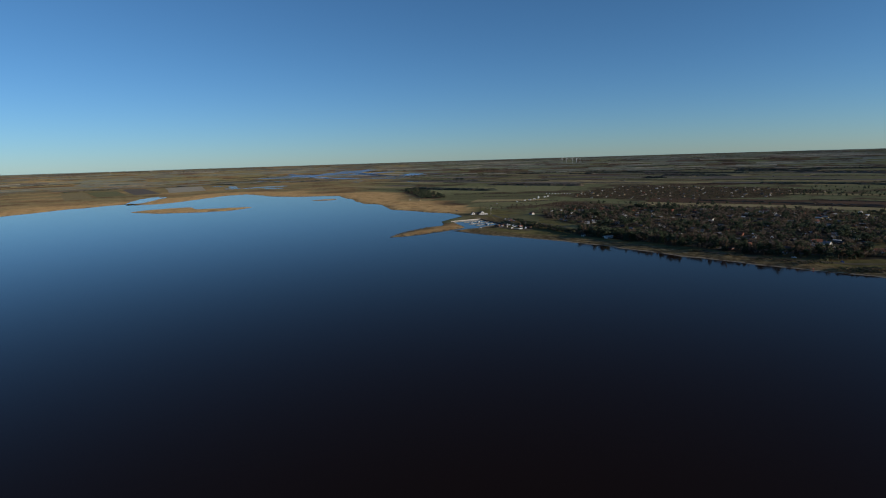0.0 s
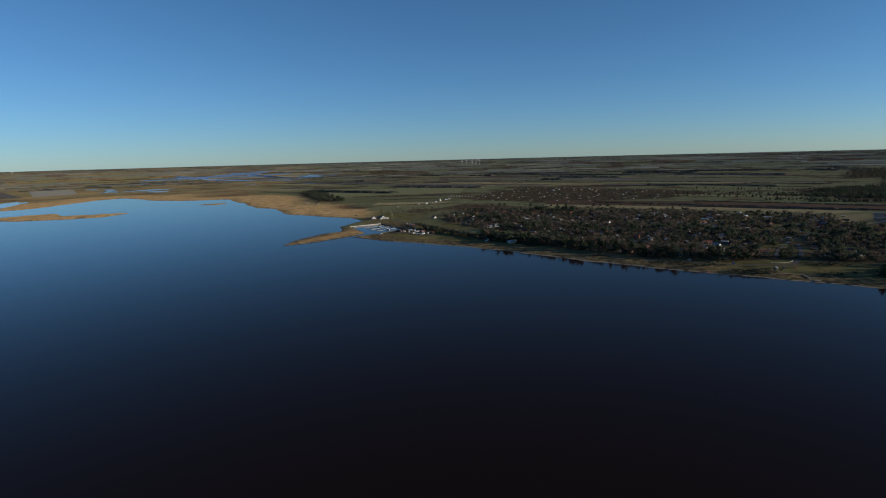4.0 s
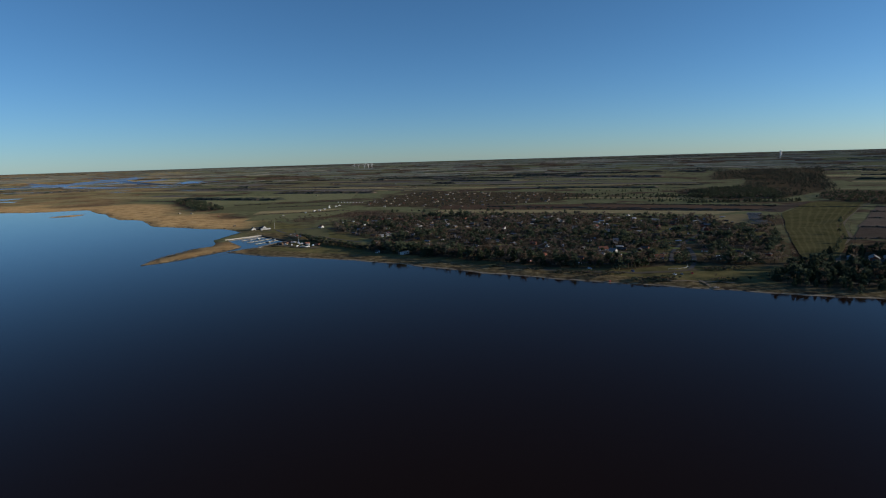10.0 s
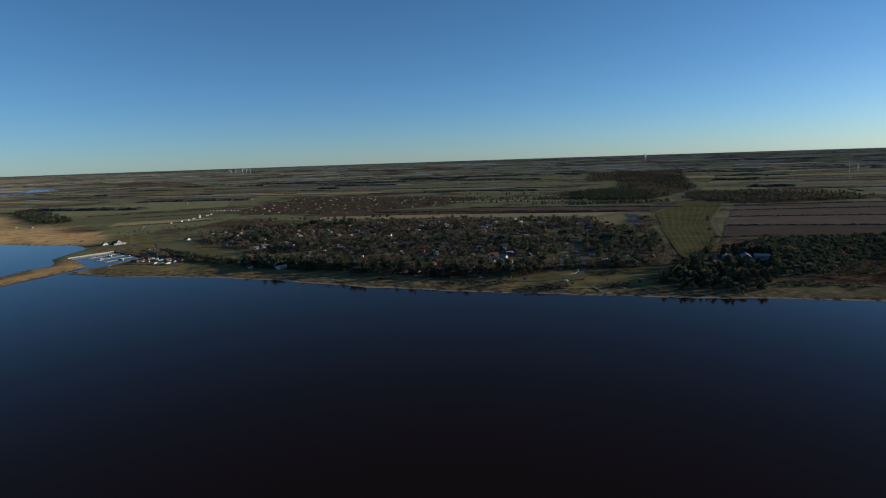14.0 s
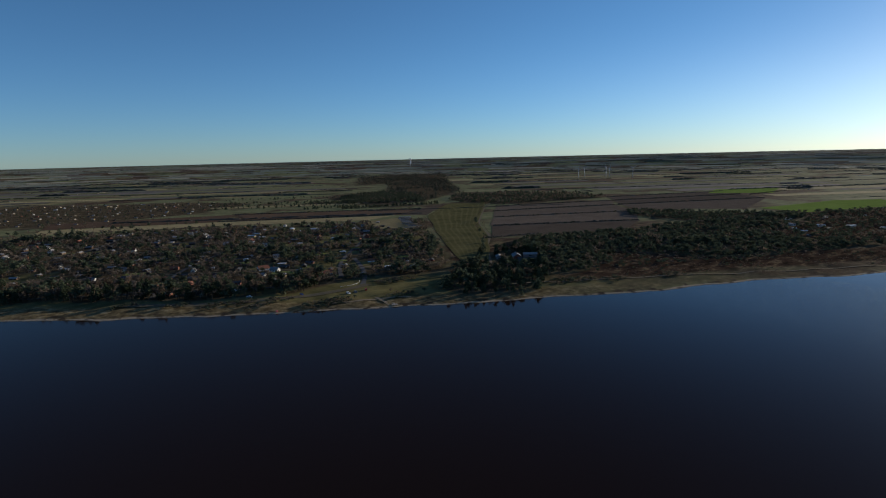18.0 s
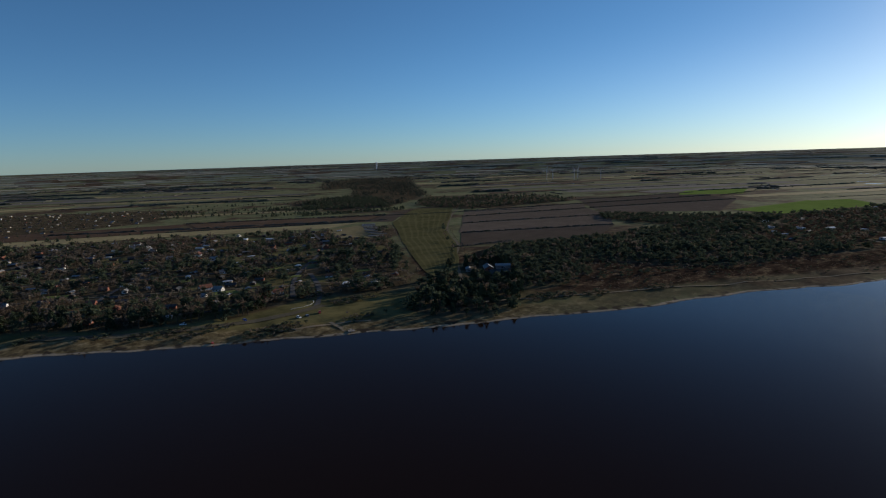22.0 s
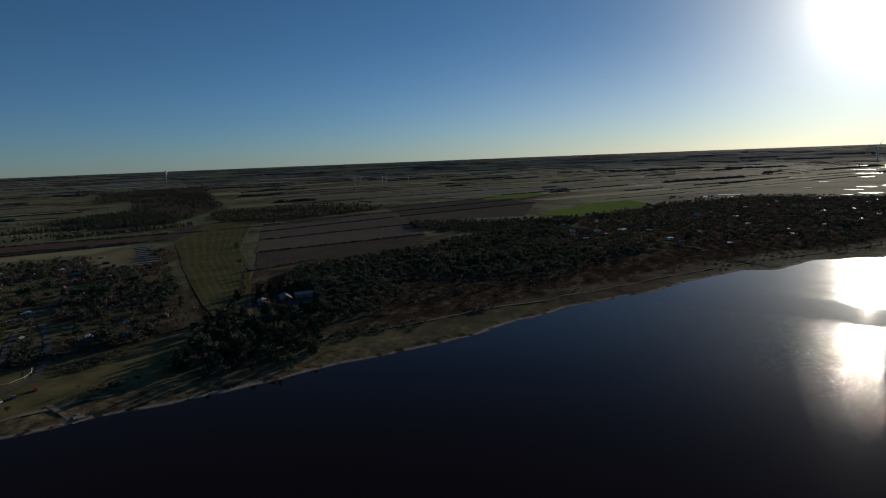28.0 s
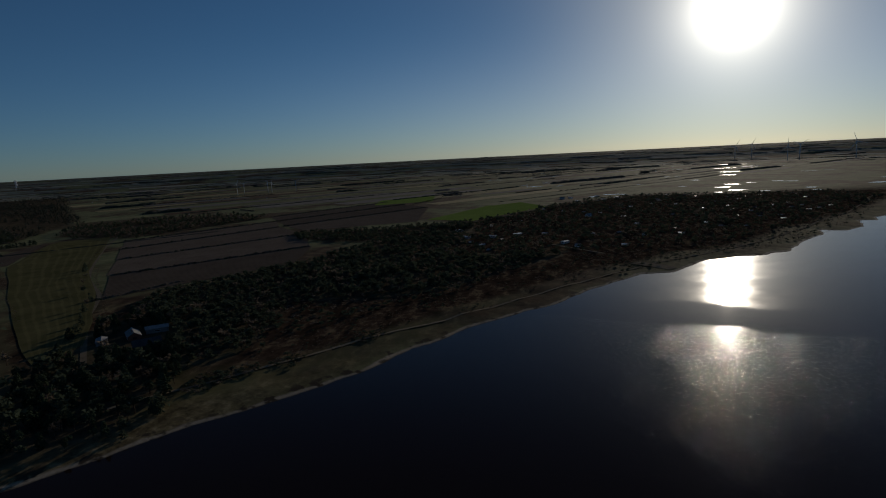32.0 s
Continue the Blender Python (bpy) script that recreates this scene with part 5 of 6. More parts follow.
def plant_woods():
    rng = random.Random(5)
    near = []
    # the dark belt in front of the summer houses
    front = [(165, 790), (200, 742), (237, 690), (264, 652), (302, 604), (336, 577), (370, 556), (390, 561)]
    for row in range(5):
        for x, y in along(front, 7.0):
            dx, dy = AXIS_V * (3 + 8 * row)
            near.append((rng.choices(("spruce", "pine", "bare"), (2, 5, 4))[0], x + dx + rng.uniform(-3.5, 3.5), y + dy + rng.uniform(-3.5, 3.5), rng.uniform(8, 14.5)))
    head = scatter(HEADWOOD, 7.6, rng, 0, 0.95, [(592, 488, 27), (578, 474, 18)] + ROADS_CLEAR)
    for x, y in head:
        near.append((rng.choices(("spruce", "pine", "bare"), (4, 5, 1))[0], x, y, rng.uniform(6.5, 12.5) * min(1.0, 0.3 + float(shore_by(x, y)[0]) / 55)))
    near = [n for n in near if all(math.hypot(n[1] - a, n[2] - b) > r - 3 for a, b, r in CLEAR)]
    rng.shuffle(near)
    for k, x, y, h in near[:300]:
        plant_tree(k, x, y, h, rng, "trees by the shore")
    rest = list(near[300:])
    wood_mass("belt_trees", rest + [("pine", 420, 470, 5), ("bare", 405, 492, 4)], "dark conifers and bare trees packed along the shore", spread=1.2)
    village = [(k, x, y, h * rng.uniform(0.9, 1.25) if k == "bare" else h * (1.6 if roll_noise(x, y, 80, 65) > 0.25 else 1.0)) for k, x, y, h in village_trees(rng)]
    wood_mass("garden_trees", village, "mixed bare and evergreen trees between the summer houses", spread=1.25)
    pines = [(rng.choices(("spruce", "pine", "bare"), (2, 8, 2))[0], x, y, rng.uniform(4, 9) * (1.15 if inside_by(x, y, PINEWOOD)[0] > 12 and x < 1000 else 0.9) * (0.75 + 0.4 * float(roll_noise(x, y, 70, 66)) ** 2)) for x, y in scatter(PINEWOOD, 6.6, rng, 0, 0.95, CLEAR + [(592, 488, 27), (578, 474, 18)])
             if x < 690 or float(roll_noise(x, y, 48, 67)) + 0.5 * float(roll_noise(x, y, 19, 68)) > -0.72 + rng.uniform(-0.12, 0.12)]
    wood_mass("pine_plantation", pines, "dense dark pine plantation behind the heath", spread=1.35)
    cabins = [(rng.choices(("spruce", "pine", "bare"), (1, 5, 6))[0], x, y, rng.uniform(1.8, 5.5) * (1.5 if float(roll_noise(x, y, 45, 69)) > 0.35 else 1.0)) for x, y in scatter(CABINS, 7.9, rng, 0, 0.95, CLEAR)
              if float(roll_noise(x, y, 60, 62)) + 0.5 * float(roll_noise(x, y, 22, 70)) > -0.85]
    wood_mass("cabin_trees", cabins, "scrub and pines between wooden cabins", spread=1.35, spare=True)
    for name, outline, gap, mixk, label in (("far_wood", WOOD_B, 11, (2, 3, 6), "mixed wood beyond the stubble field"),
                                            ("far_plantation", WOOD_A, 14, (8, 2, 1), "dark spruce plantation on the plain"),
                                            ("row_plantation", WOOD_C, 12, (6, 4, 1), "dark plantation in rows beyond the strips"),
                                            ("north_forest", WOOD_D, 19, (6, 4, 2), "dark forest far off on the plain"),
                                            ("west_wood", WEST_WOOD, 12, (4, 4, 2), "dark grove behind the reeds")):
        wood_mass(name, [(rng.choices(("spruce", "pine", "bare"), mixk)[0], x, y, rng.uniform(6, 10.5)) for x, y in scatter(outline, gap, rng, 0, 0.95) if float(roll_noise(x, y, 110, 73)) + 0.4 * float(roll_noise(x, y, 35, 74)) > (-0.18 if outline in (WOOD_A, WOOD_C) else -0.4)], label, "woodland", outline in (WOOD_A, WOOD_D))
    town = [(rng.choices(("spruce", "pine", "bare"), (1, 1, 9))[0], x, y, rng.uniform(2.2, 5)) for x, y in scatter(FAR_VILLAGE, 13, rng, 0, 0.85)]
    wood_mass("far_garden_trees", town, "bare garden trees in the far village")
    # scrub on the heath behind the beach
    heath = [(560, 415), (700, 300), (860, 180), (930, 0), (900, -20), (840, 62), (775, 150), (690, 222), (560, 345)]
    scrub = [(rng.choices(("pine", "bare"), (1, 3))[0], x, y, rng.uniform(0.5, 1.9)) for x, y in scatter(heath, 4.0, rng, 2, 0.85) if roll_noise(x, y, 24, 63) > -0.35]
    heath2 = [(640, 470), (690, 430), (690, 360), (860, 190), (700, 290), (580, 400)]
    scrub += [(rng.choices(("pine", "bare"), (3, 2))[0], x, y, rng.uniform(1.2, 4)) for x, y in scatter(heath2, 6.5, rng, 0, 0.85)]
    heath3 = [(860, 190), (880, 90), (930, 0), (1010, -110), (1120, -210), (1250, -330), (1150, -270), (1010, -165), (900, -55), (830, 60), (760, 150)]
    scrub += [(rng.choices(("pine", "bare"), (2, 3))[0], x, y, rng.uniform(0.8, 3)) for x, y in scatter(heath3, 6.5, rng, 0, 0.8) if roll_noise(x, y, 30, 64) > -0.4]
    back = [(640, 1150), (700, 1330), (480, 1330), (420, 1290)]
    scrub += [("bare", x, y, rng.uniform(1.5, 4)) for x, y in scatter(back, 16, rng, 0, 0.6)]
    for cx, cy, r, n in ((320, 565, 9, 26), (340, 548, 8, 22), (350, 514, 10, 40), (366, 508, 9, 36), (320, 545, 7, 18), (440, 558, 9, 30), (437, 526, 9, 30), (452, 520, 8, 24),
                         (300, 575, 6, 14), (285, 600, 7, 16), (405, 482, 8, 24), (262, 628, 7, 18), (515, 398, 10, 40), (530, 385, 9, 30), (545, 366, 9, 26), (590, 330, 9, 22)):
        for _ in range(2 * n):
            a, d = rng.uniform(0, 6.28), r * math.sqrt(rng.random())
            scrub.append((rng.choice(("bare", "bare", "pine")), cx + d * math.cos(a) * 1.5, cy + d * math.sin(a), rng.uniform(1.0, 2.6)))
    wood_mass("heath_scrub", scrub, "low brown scrub and stunted pines on the heath", "scrub", spread=2.0, spare=True)
    thicket = [("bare" if rng.random() < 0.6 else "pine", x, y, rng.uniform(3, 7)) for x, y in along([(100, 985), (110, 945), (135, 875), (165, 815)], 2.6)]
    thicket += [(rng.choice(("pine", "bare")), x + rng.uniform(-12, 12), y + rng.uniform(-9, 9), rng.uniform(3, 6.5)) for x, y in along([(112, 935), (128, 892), (150, 845), (172, 805)], 0.8)]
    thicket += [("bare", x, y, rng.uniform(3, 7)) for x, y in scatter([(40, 1190), (60, 1300), (260, 1330), (330, 1260), (180, 1190)], 13, rng, 0, 0.5)]
    wood_mass("harbour_thicket", thicket, "dark thicket between harbour and summer houses", "scrub", spread=1.4)


def plant_hedges():
    rng = random.Random(6)
    rows = [[(818, 669), (988, 505)], [(924, 735), (1125, 563)], [(1018, 795), (1235, 644)], [(1108, 853), (1335, 690)], [(1335, 690), (1620, 490)],
            [(1240, 640), (1520, 420)], [(1425, 742), (1720, 550)], [(700, 602), (780, 562)], [(1610, 468), (1780, 418)], [(60, 1425), (250, 1400)],
            [(0, 1765), (310, 1705)], [(80, 1620), (300, 1580)], [(640, 1130), (875, 925)], [(735, 1228), (1000, 965)], [(1060, 1205), (1150, 1090)],]
    verges = [[(640, 618), (720, 700), (890, 865)], [(858, 712), (795, 668), (722, 603), (650, 553), (600, 515)], [(1195, 930), (1030, 835), (880, 742)]]
    low, tall = [], []
    near = Canopy(NEEDLES_MASS, TWIGS_MASS)
    for line in rows:
        for a, b in zip(line, line[1:]):
            near.strip(np.array(a, float), b, 3.0, 2.0, 2.4, rng, False)
        for x, y in along(line, 6.0):
            low.append(("bare" if rng.random() < 0.55 else "pine", x + rng.uniform(-3, 3), y + rng.uniform(-2, 2), rng.uniform(1.4, 3.2)))
    for line in verges:
        low += [("bare", x + rng.uniform(-2, 2), y + rng.uniform(-2, 2), rng.uniform(0.8, 2.0)) for x, y in along(line, 4.0)]
    for line in ([(923, 1113), (1116, 1004)], [(930, 1121), (1122, 1012)], [(1000, 1316), (1066, 1226)], [(985, 1300), (1050, 1212)], [(880, 1190), (980, 1128)]):
        tall += [(rng.choice(("spruce", "spruce", "pine")), x + rng.uniform(-3, 3), y + rng.uniform(-3, 3), rng.uniform(4, 8)) for x, y in along(line, 5.5)]
    for line, gap in (([(420, 1300), (470, 1400)], 9), ([(815, 1445), (1065, 1205)], 8), ([(760, 1395), (1010, 1160)], 9), ([(850, 1500), (1120, 1230)], 8),
                      ([(1205, 930), (1170, 1000)], 5), ([(867, 735), (700, 605), (590, 530)], 22), ([(950, 1600), (1300, 1280)], 10), ([(300, 1290), (620, 1140)], 14)):
        for x, y in along(line, gap):
            tall.append((rng.choices(("spruce", "pine", "bare"), (3, 3, 4))[0], x + rng.uniform(-3, 3), y + rng.uniform(-3, 3), rng.uniform(4, 9)))
    wood_mass("field_hedges", low, "low dark hedges between the fields", "hedge", spread=1.7)
    near.finish("thorn_hedges", "low dark thorn hedges between ploughed strips", "hedge")
    wood_mass("shelter_belts", tall, "rows of wind-bent trees between the fields", "hedge")
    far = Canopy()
    v = 1300.0
    while v < 4850:
        u = -3500 + rng.uniform(0, 200)
        while u < 3200:
            long = rng.uniform(120, 600)
            a = AXIS_U * u + AXIS_V * v
            b = AXIS_U * (u + long) + AXIS_V * (v + rng.uniform(-15, 15))
            if rng.random() < 0.18:
                b = a + AXIS_V * rng.uniform(80, 200)
            mid = (a + b) / 2
            d = math.hypot(mid[0] - CENTRE[0], mid[1] - CENTRE[1])
            ok = d < FLAT and free_land(np.array([a[0], mid[0], b[0]]), np.array([a[1], mid[1], b[1]]), 10).all() and not (mid[0] < -250 and mid[1] < 3600)
            ok = ok and not (mid[0] < 450 and mid[1] < 1700) and not (1000 < mid[0] < 1750 and 350 < mid[1] < 830)
            if ok and rng.random() < 0.6:
                far.strip(a, b, rng.uniform(3, 7), rng.uniform(1.0, 3.0), 5 + d / 900, rng, rng.random() < 0.45)
            u += long + rng.uniform(0, 250)
        v += rng.uniform(60, 120)
    rng2 = random.Random(8)
    for k in range(95):
        a, d = radians(rng2.uniform(-45, 130)), math.sqrt(rng2.uniform(1750 ** 2, FLAT ** 2))
        cx, cy = CENTRE[0] + d * math.sin(a), CENTRE[1] + d * math.cos(a)
        if not free_land(np.array([cx]), np.array([cy]), 40)[0] or (cx < -100 and d < 3300):
            continue
        far.block((cx, cy), rng2.uniform(60, 420), rng2.uniform(15, 55), rng2.uniform(3.5, 7.5), 7 + d / 700, rng2, rng2.random() < 0.55)
    for cx, cy, long, wide in ((1870, 400, 80, 20), (1990, 425, 90, 24), (2120, 455, 70, 20)):
        far.block((cx, cy), long, wide, 3.6, 8, rng2, False)
    d = FLAT - 200
    while d < RIM - 25:
        u = max(0, (d - FLAT) / (RIM - FLAT))
        b = -52.0
        while b < 132:
            wide = rng2.uniform(0.6, 5.0)
            if rng2.random() < 0.24:
                ends = [np.array((CENTRE[0] + r * math.sin(radians(t)), CENTRE[1] + r * math.cos(radians(t)))) for r, t in ((d, b), (d + rng2.uniform(-12, 12), b + wide))]
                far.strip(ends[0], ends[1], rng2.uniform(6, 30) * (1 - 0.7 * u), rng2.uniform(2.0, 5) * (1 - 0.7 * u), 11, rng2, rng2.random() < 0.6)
            b += wide + rng2.uniform(0, 2)
        d += rng2.uniform(25, 60) * (1 - 0.6 * u)
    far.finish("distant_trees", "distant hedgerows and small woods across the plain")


plant_woods()
plant_hedges()

# ---- wind turbines, harbour, ponds ----
def turbine(hub, blade, label, spin):
    t = root("wind_turbine", label, "wind turbine", "wind turbines")
    part("tower", tube(bmesh.new(), (0, 0, -1), (0, 0, hub), hub * 0.026, hub * 0.013, 10), STEEL, t, smooth=True)
    n = part("nacelle", boxes((-hub * 0.03, hub * 0.03, -hub * 0.05, hub * 0.08, hub - hub * 0.025, hub + hub * 0.04)), STEEL, t)
    r = part("rotor_hub", tube(bmesh.new(), (0, -hub * 0.05, hub), (0, -hub * 0.09, hub), hub * 0.025, hub * 0.01, 10), STEEL, t)
    for k in range(3):
        a = radians(spin + 120 * k)
        d = Vector((math.sin(a), 0, math.cos(a)))
        s = Vector((math.cos(a), 0, -math.sin(a)))
        c = Vector((0, -hub * 0.07, hub))
        bm = bmesh.new()
        rows = []
        for f, w in ((0.0, 0.03), (0.15, 0.07), (0.5, 0.045), (1.0, 0.012)):
            p = c + d * blade * f
            rows.append([bm.verts.new(p + s * blade * w * k1 + Vector((0, blade * 0.008 * k2, 0))) for k1, k2 in ((-0.5, 0), (0, 1), (0.5, 0), (0, -1))])
        for lo, hi in zip(rows, rows[1:]):
            for i in range(4):
                bm.faces.new((lo[i], lo[(i + 1) % 4], hi[(i + 1) % 4], hi[i]))
        bm.faces.new(rows[0])
        bm.faces.new(rows[-1][::-1])
        bmesh.ops.recalc_face_normals(bm, faces=bm.faces)
        part("blade", bm, STEEL, r)
    return t


def raise_turbines():
    rng = random.Random(3)
    for i, (x, y) in enumerate(((2430, 1290), (2480, 1285), (2475, 1185), (2525, 1190), (2515, 1085))):
        t = turbine(40, 19, "white wind turbine standing among strip fields", 17 + 41 * i)
        t.matrix_basis = stand(x, y, -70)
    for bearing, d, x0, y0, hub in [(b, 4350, 2, 19, 30) for b in (10.39, 10.81, 11.35, 11.72, 12.04)] + [(b, 4400, 2, 19, 20) for b in (-30.4, -29.08, -27.31)] + \
            [(109.69, 3800, 231, 240, 72), (110.96, 3900, 231, 240, 72), (113.6, 3500, 231, 240, 70), (114.46, 3560, 231, 240, 78), (118.28, 3450, 231, 240, 80)]:
        x, y = x0 + d * math.sin(radians(bearing)), y0 + d * math.cos(radians(bearing))
        t = turbine(hub, hub * 0.62, "tall wind turbine on the far plain", rng.uniform(0, 120))
        t.matrix_basis = stand(x, y, -bearing + 20)


raise_turbines()


def pond(name, x, y, long, wide, turn, seed, up=0.45):
    n = 40
    c, s = math.cos(radians(turn)), math.sin(radians(turn))
    pts = []
    for i in range(n):
        a = 2 * math.pi * i / n
        r = 1 + 0.35 * float(roll_noise(math.cos(a) * 2 + seed * 7, math.sin(a) * 2, 0.9, 50)) + 0.2 * float(roll_noise(math.cos(a) * 5 + seed * 3, math.sin(a) * 5, 0.8, 51))
        px, py = long / 2 * r * math.cos(a), wide / 2 * r * math.sin(a)
        pts.append((x + px * c - py * s, y + px * s + py * c))
    z = max(height_at(px, py) for px, py in pts) + up
    if math.hypot(x - CENTRE[0], y - CENTRE[1]) > FLAT:
        rows = [(px, py, height_at(px, py) + up) for px, py in pts] + [(x, y, height_at(x, y) + up)]
        me = mesh_of(name, rows, [(i, (i + 1) % n, n) for i in range(n)], (SKY_FLOOD,))
    else:
        me = mesh_of(name, [(px, py, z) for px, py in pts], [range(n)], (SKY_FLOOD,))
    return tagged(new(name, me), "shallow flooded meadow mirroring the sky", "pond", kind="structure")


def flood_meadows():
    rng = random.Random(21)
    k = 1
    for x, y, long, wide in ((-995, 2660, 110, 60), (-870, 2740, 120, 220), (-790, 2560, 160, 60), (-430, 3560, 420, 90), (-340, 3700, 300, 60), (-1000, 3500, 500, 70),
                             (-900, 3900, 700, 90), (-700, 4150, 900, 80), (-500, 3050, 110, 30), (-200, 2900, 90, 25), (-1200, 3000, 160, 40), (-250, 3950, 250, 60),
                             (1600, -215, 60, 30), (1640, -270, 110, 28), (1590, -300, 90, 25), (1750, -275, 110, 35), (1840, -330, 130, 30), (1880, -390, 90, 25),
                             (2300, -480, 160, 40), (2520, -560, 260, 50), (2850, -650, 320, 60), (2950, -790, 220, 50), (3250, -830, 380, 60), (1840, -205, 70, 22),
                             (2110, 165, 160, 35), (2300, 120, 120, 30), (1565, -400, 80, 20), (1900, -465, 90, 25), (2600, -250, 120, 30), (2700, 300, 160, 30), (3000, 100, 200, 40), (1700, -605, 170, 45)):
        pond("pond_%d" % k, x, y, long * (0.3 if x > 1000 else 1), wide * (0.6 if x > 1000 else 1), (78 if x > 1000 else -42) + rng.uniform(-15, 15), k)
        k += 1
    for x, y, long, wide, turn in ((-900, 4040, 760, 100, 31), (-330, 3880, 400, 150, 60), (-1060, 2830, 330, 55, 115), (-1020, 1950, 330, 70, 105), (-600, 4080, 420, 60, 25),
                                   (-1250, 3700, 380, 40, 35), (-640, 3500, 200, 30, 20), (-760, 3300, 150, 26, 30), (-120, 4010, 260, 40, 15), (-520, 3250, 120, 22, 20)):
        pond("pond_%d" % k, x, y, long, wide, turn, k)
        k += 1
    for _ in range(40):
        x, y = rng.uniform(1550, 3300), rng.uniform(-900, 200)
        pond("pond_%d" % k, x, y, rng.uniform(15, 55), rng.uniform(8, 24), 78 + rng.uniform(-15, 15), k)
        k += 1


flood_meadows()


# ---- harbour ----
RED_PAINT = surface("red_paint", (0.35, 0.03, 0.02), (0.5, 0.06, 0.04), 2.0, 0.4, 0.05)
BLUE_PAINT = surface("blue_paint", (0.02, 0.06, 0.22), (0.04, 0.1, 0.32), 2.0, 0.35, 0.05)
GREY_PAINT = surface("grey_car_paint", (0.16, 0.17, 0.18), (0.25, 0.26, 0.27), 2.0, 0.3, 0.02)
RUBBER = surface("black_rubber", (0.012, 0.012, 0.012), (0.03, 0.03, 0.03), 4.0, 0.8, 0.2)
GELCOAT = surface("white_gelcoat", (0.66, 0.66, 0.65), (0.82, 0.82, 0.81), 1.0, 0.25, 0.02, 0.1)
ALU = surface("bare_aluminium", (0.5, 0.5, 0.51), (0.65, 0.65, 0.66), 2.0, 0.35, 0.05, metal=0.8)


def wall_along(name, a, b, wide, z0, z1, material, label, category):
    (ax, ay), (bx, by) = a, b
    long = math.hypot(bx - ax, by - ay)
    n = max(1, int(long / 6))
    t = root(name, label, category)
    t.matrix_basis = pose(ax, ay, 0, 0, 0, math.degrees(math.atan2(by - ay, bx - ax)))
    for i in range(n):
        part("slab", boxes((long * i / n + 0.03, long * (i + 1) / n - 0.03, -wide / 2, wide / 2, z0, z1)), material, t)
    return t


def pontoon(a, b, fingers):
    (ax, ay), (bx, by) = a, b
    long = math.hypot(bx - ax, by - ay)
    t = root("pontoon", "pale timber pontoon with short fingers in the marina", "jetty", "pontoons in the marina")
    t.matrix_basis = pose(ax, ay, 0, 0, 0, math.degrees(math.atan2(by - ay, bx - ax)))
    part("deck", boxes((0, long, -0.75, 0.75, 0.35, 0.6)), PLANKS, t)
    part("float", boxes((1, long - 1, -0.6, 0.6, -0.3, 0.35)), CONCRETE, t)
    for i in range(fingers):
        x = 4 + (long - 6) * i / max(1, fingers - 1)
        for s in (-1, 1):
            part("finger", boxes((x - 0.2, x + 0.2, s * 3.4 if s < 0 else 0.75, -0.75 if s < 0 else 3.4, 0.35, 0.5)), PLANKS, t)
            part("post", tube(bmesh.new(), (x + 2.5, s * 7.5, -2), (x + 2.5, s * 7.5, 1.7), 0.14, 0.12, 6), BARK, t)
    return t


def hull_mesh(long, wide, deep):
    """A boat's hull with a pointed bow along +x."""
    bm = bmesh.new()
    rows = []
    for f, w, keel in ((-0.5, 0.72, 0.3), (-0.25, 0.95, 0.05), (0.05, 1.0, 0.0), (0.3, 0.75, 0.08), (0.45, 0.3, 0.3), (0.5, 0.03, 0.6)):
        x = f * long
        rows.append([bm.verts.new((x, sx * wide / 2 * w, z)) for sx, z in ((-1, deep * 1.0), (-0.75, deep * 0.45), (0, deep * keel * 0.6), (0.75, deep * 0.45), (1, deep * 1.0))])
    for lo, hi in zip(rows, rows[1:]):
        for i in range(4):
            bm.faces.new((lo[i], lo[i + 1], hi[i + 1], hi[i]))
        bm.faces.new((lo[4], lo[0], hi[0], hi[4]))
    bm.faces.new(rows[0])
    bm.faces.new(rows[-1])
    bmesh.ops.recalc_face_normals(bm, faces=bm.faces)
    return bm


def boat(label, long, ashore, mast, group):
    t = root("sailing_boat" if mast else "motor_boat", label, "boat", group)
    up = 0.7 if ashore else -0.35
    h = part("hull", hull_mesh(long, long * 0.32, long * 0.17), GELCOAT, t, smooth=False)
    h.location.z = up
    deck = up + long * 0.17
    part("cabin", boxes((-long * 0.12, long * 0.2, -long * 0.09, long * 0.09, deck - 0.05, deck + 0.5)), GELCOAT, t)
    part("cabin_window", boxes((-long * 0.08, long * 0.16, -long * 0.093, long * 0.093, deck + 0.15, deck + 0.35)), GLASS, t)
    part("cockpit", boxes((-long * 0.4, -long * 0.14, -long * 0.09, long * 0.09, deck, deck + 0.12)), PLANKS, t)
    if mast:
        part("mast", tube(bmesh.new(), (long * 0.08, 0, deck), (long * 0.08, 0, deck + long * 1.15), 0.08, 0.05, 6), ALU, t)
        part("boom", tube(bmesh.new(), (long * 0.06, 0, deck + 1.1), (-long * 0.3, 0, deck + 1.2), 0.07, 0.06, 6), BLUE_PAINT, t)
    if ashore:
        for x in (-long * 0.25, long * 0.2):
            part("cradle", boxes((x - 0.12, x + 0.12, -long * 0.14, long * 0.14, 0.0, 0.75)), BARK, t)
    return t


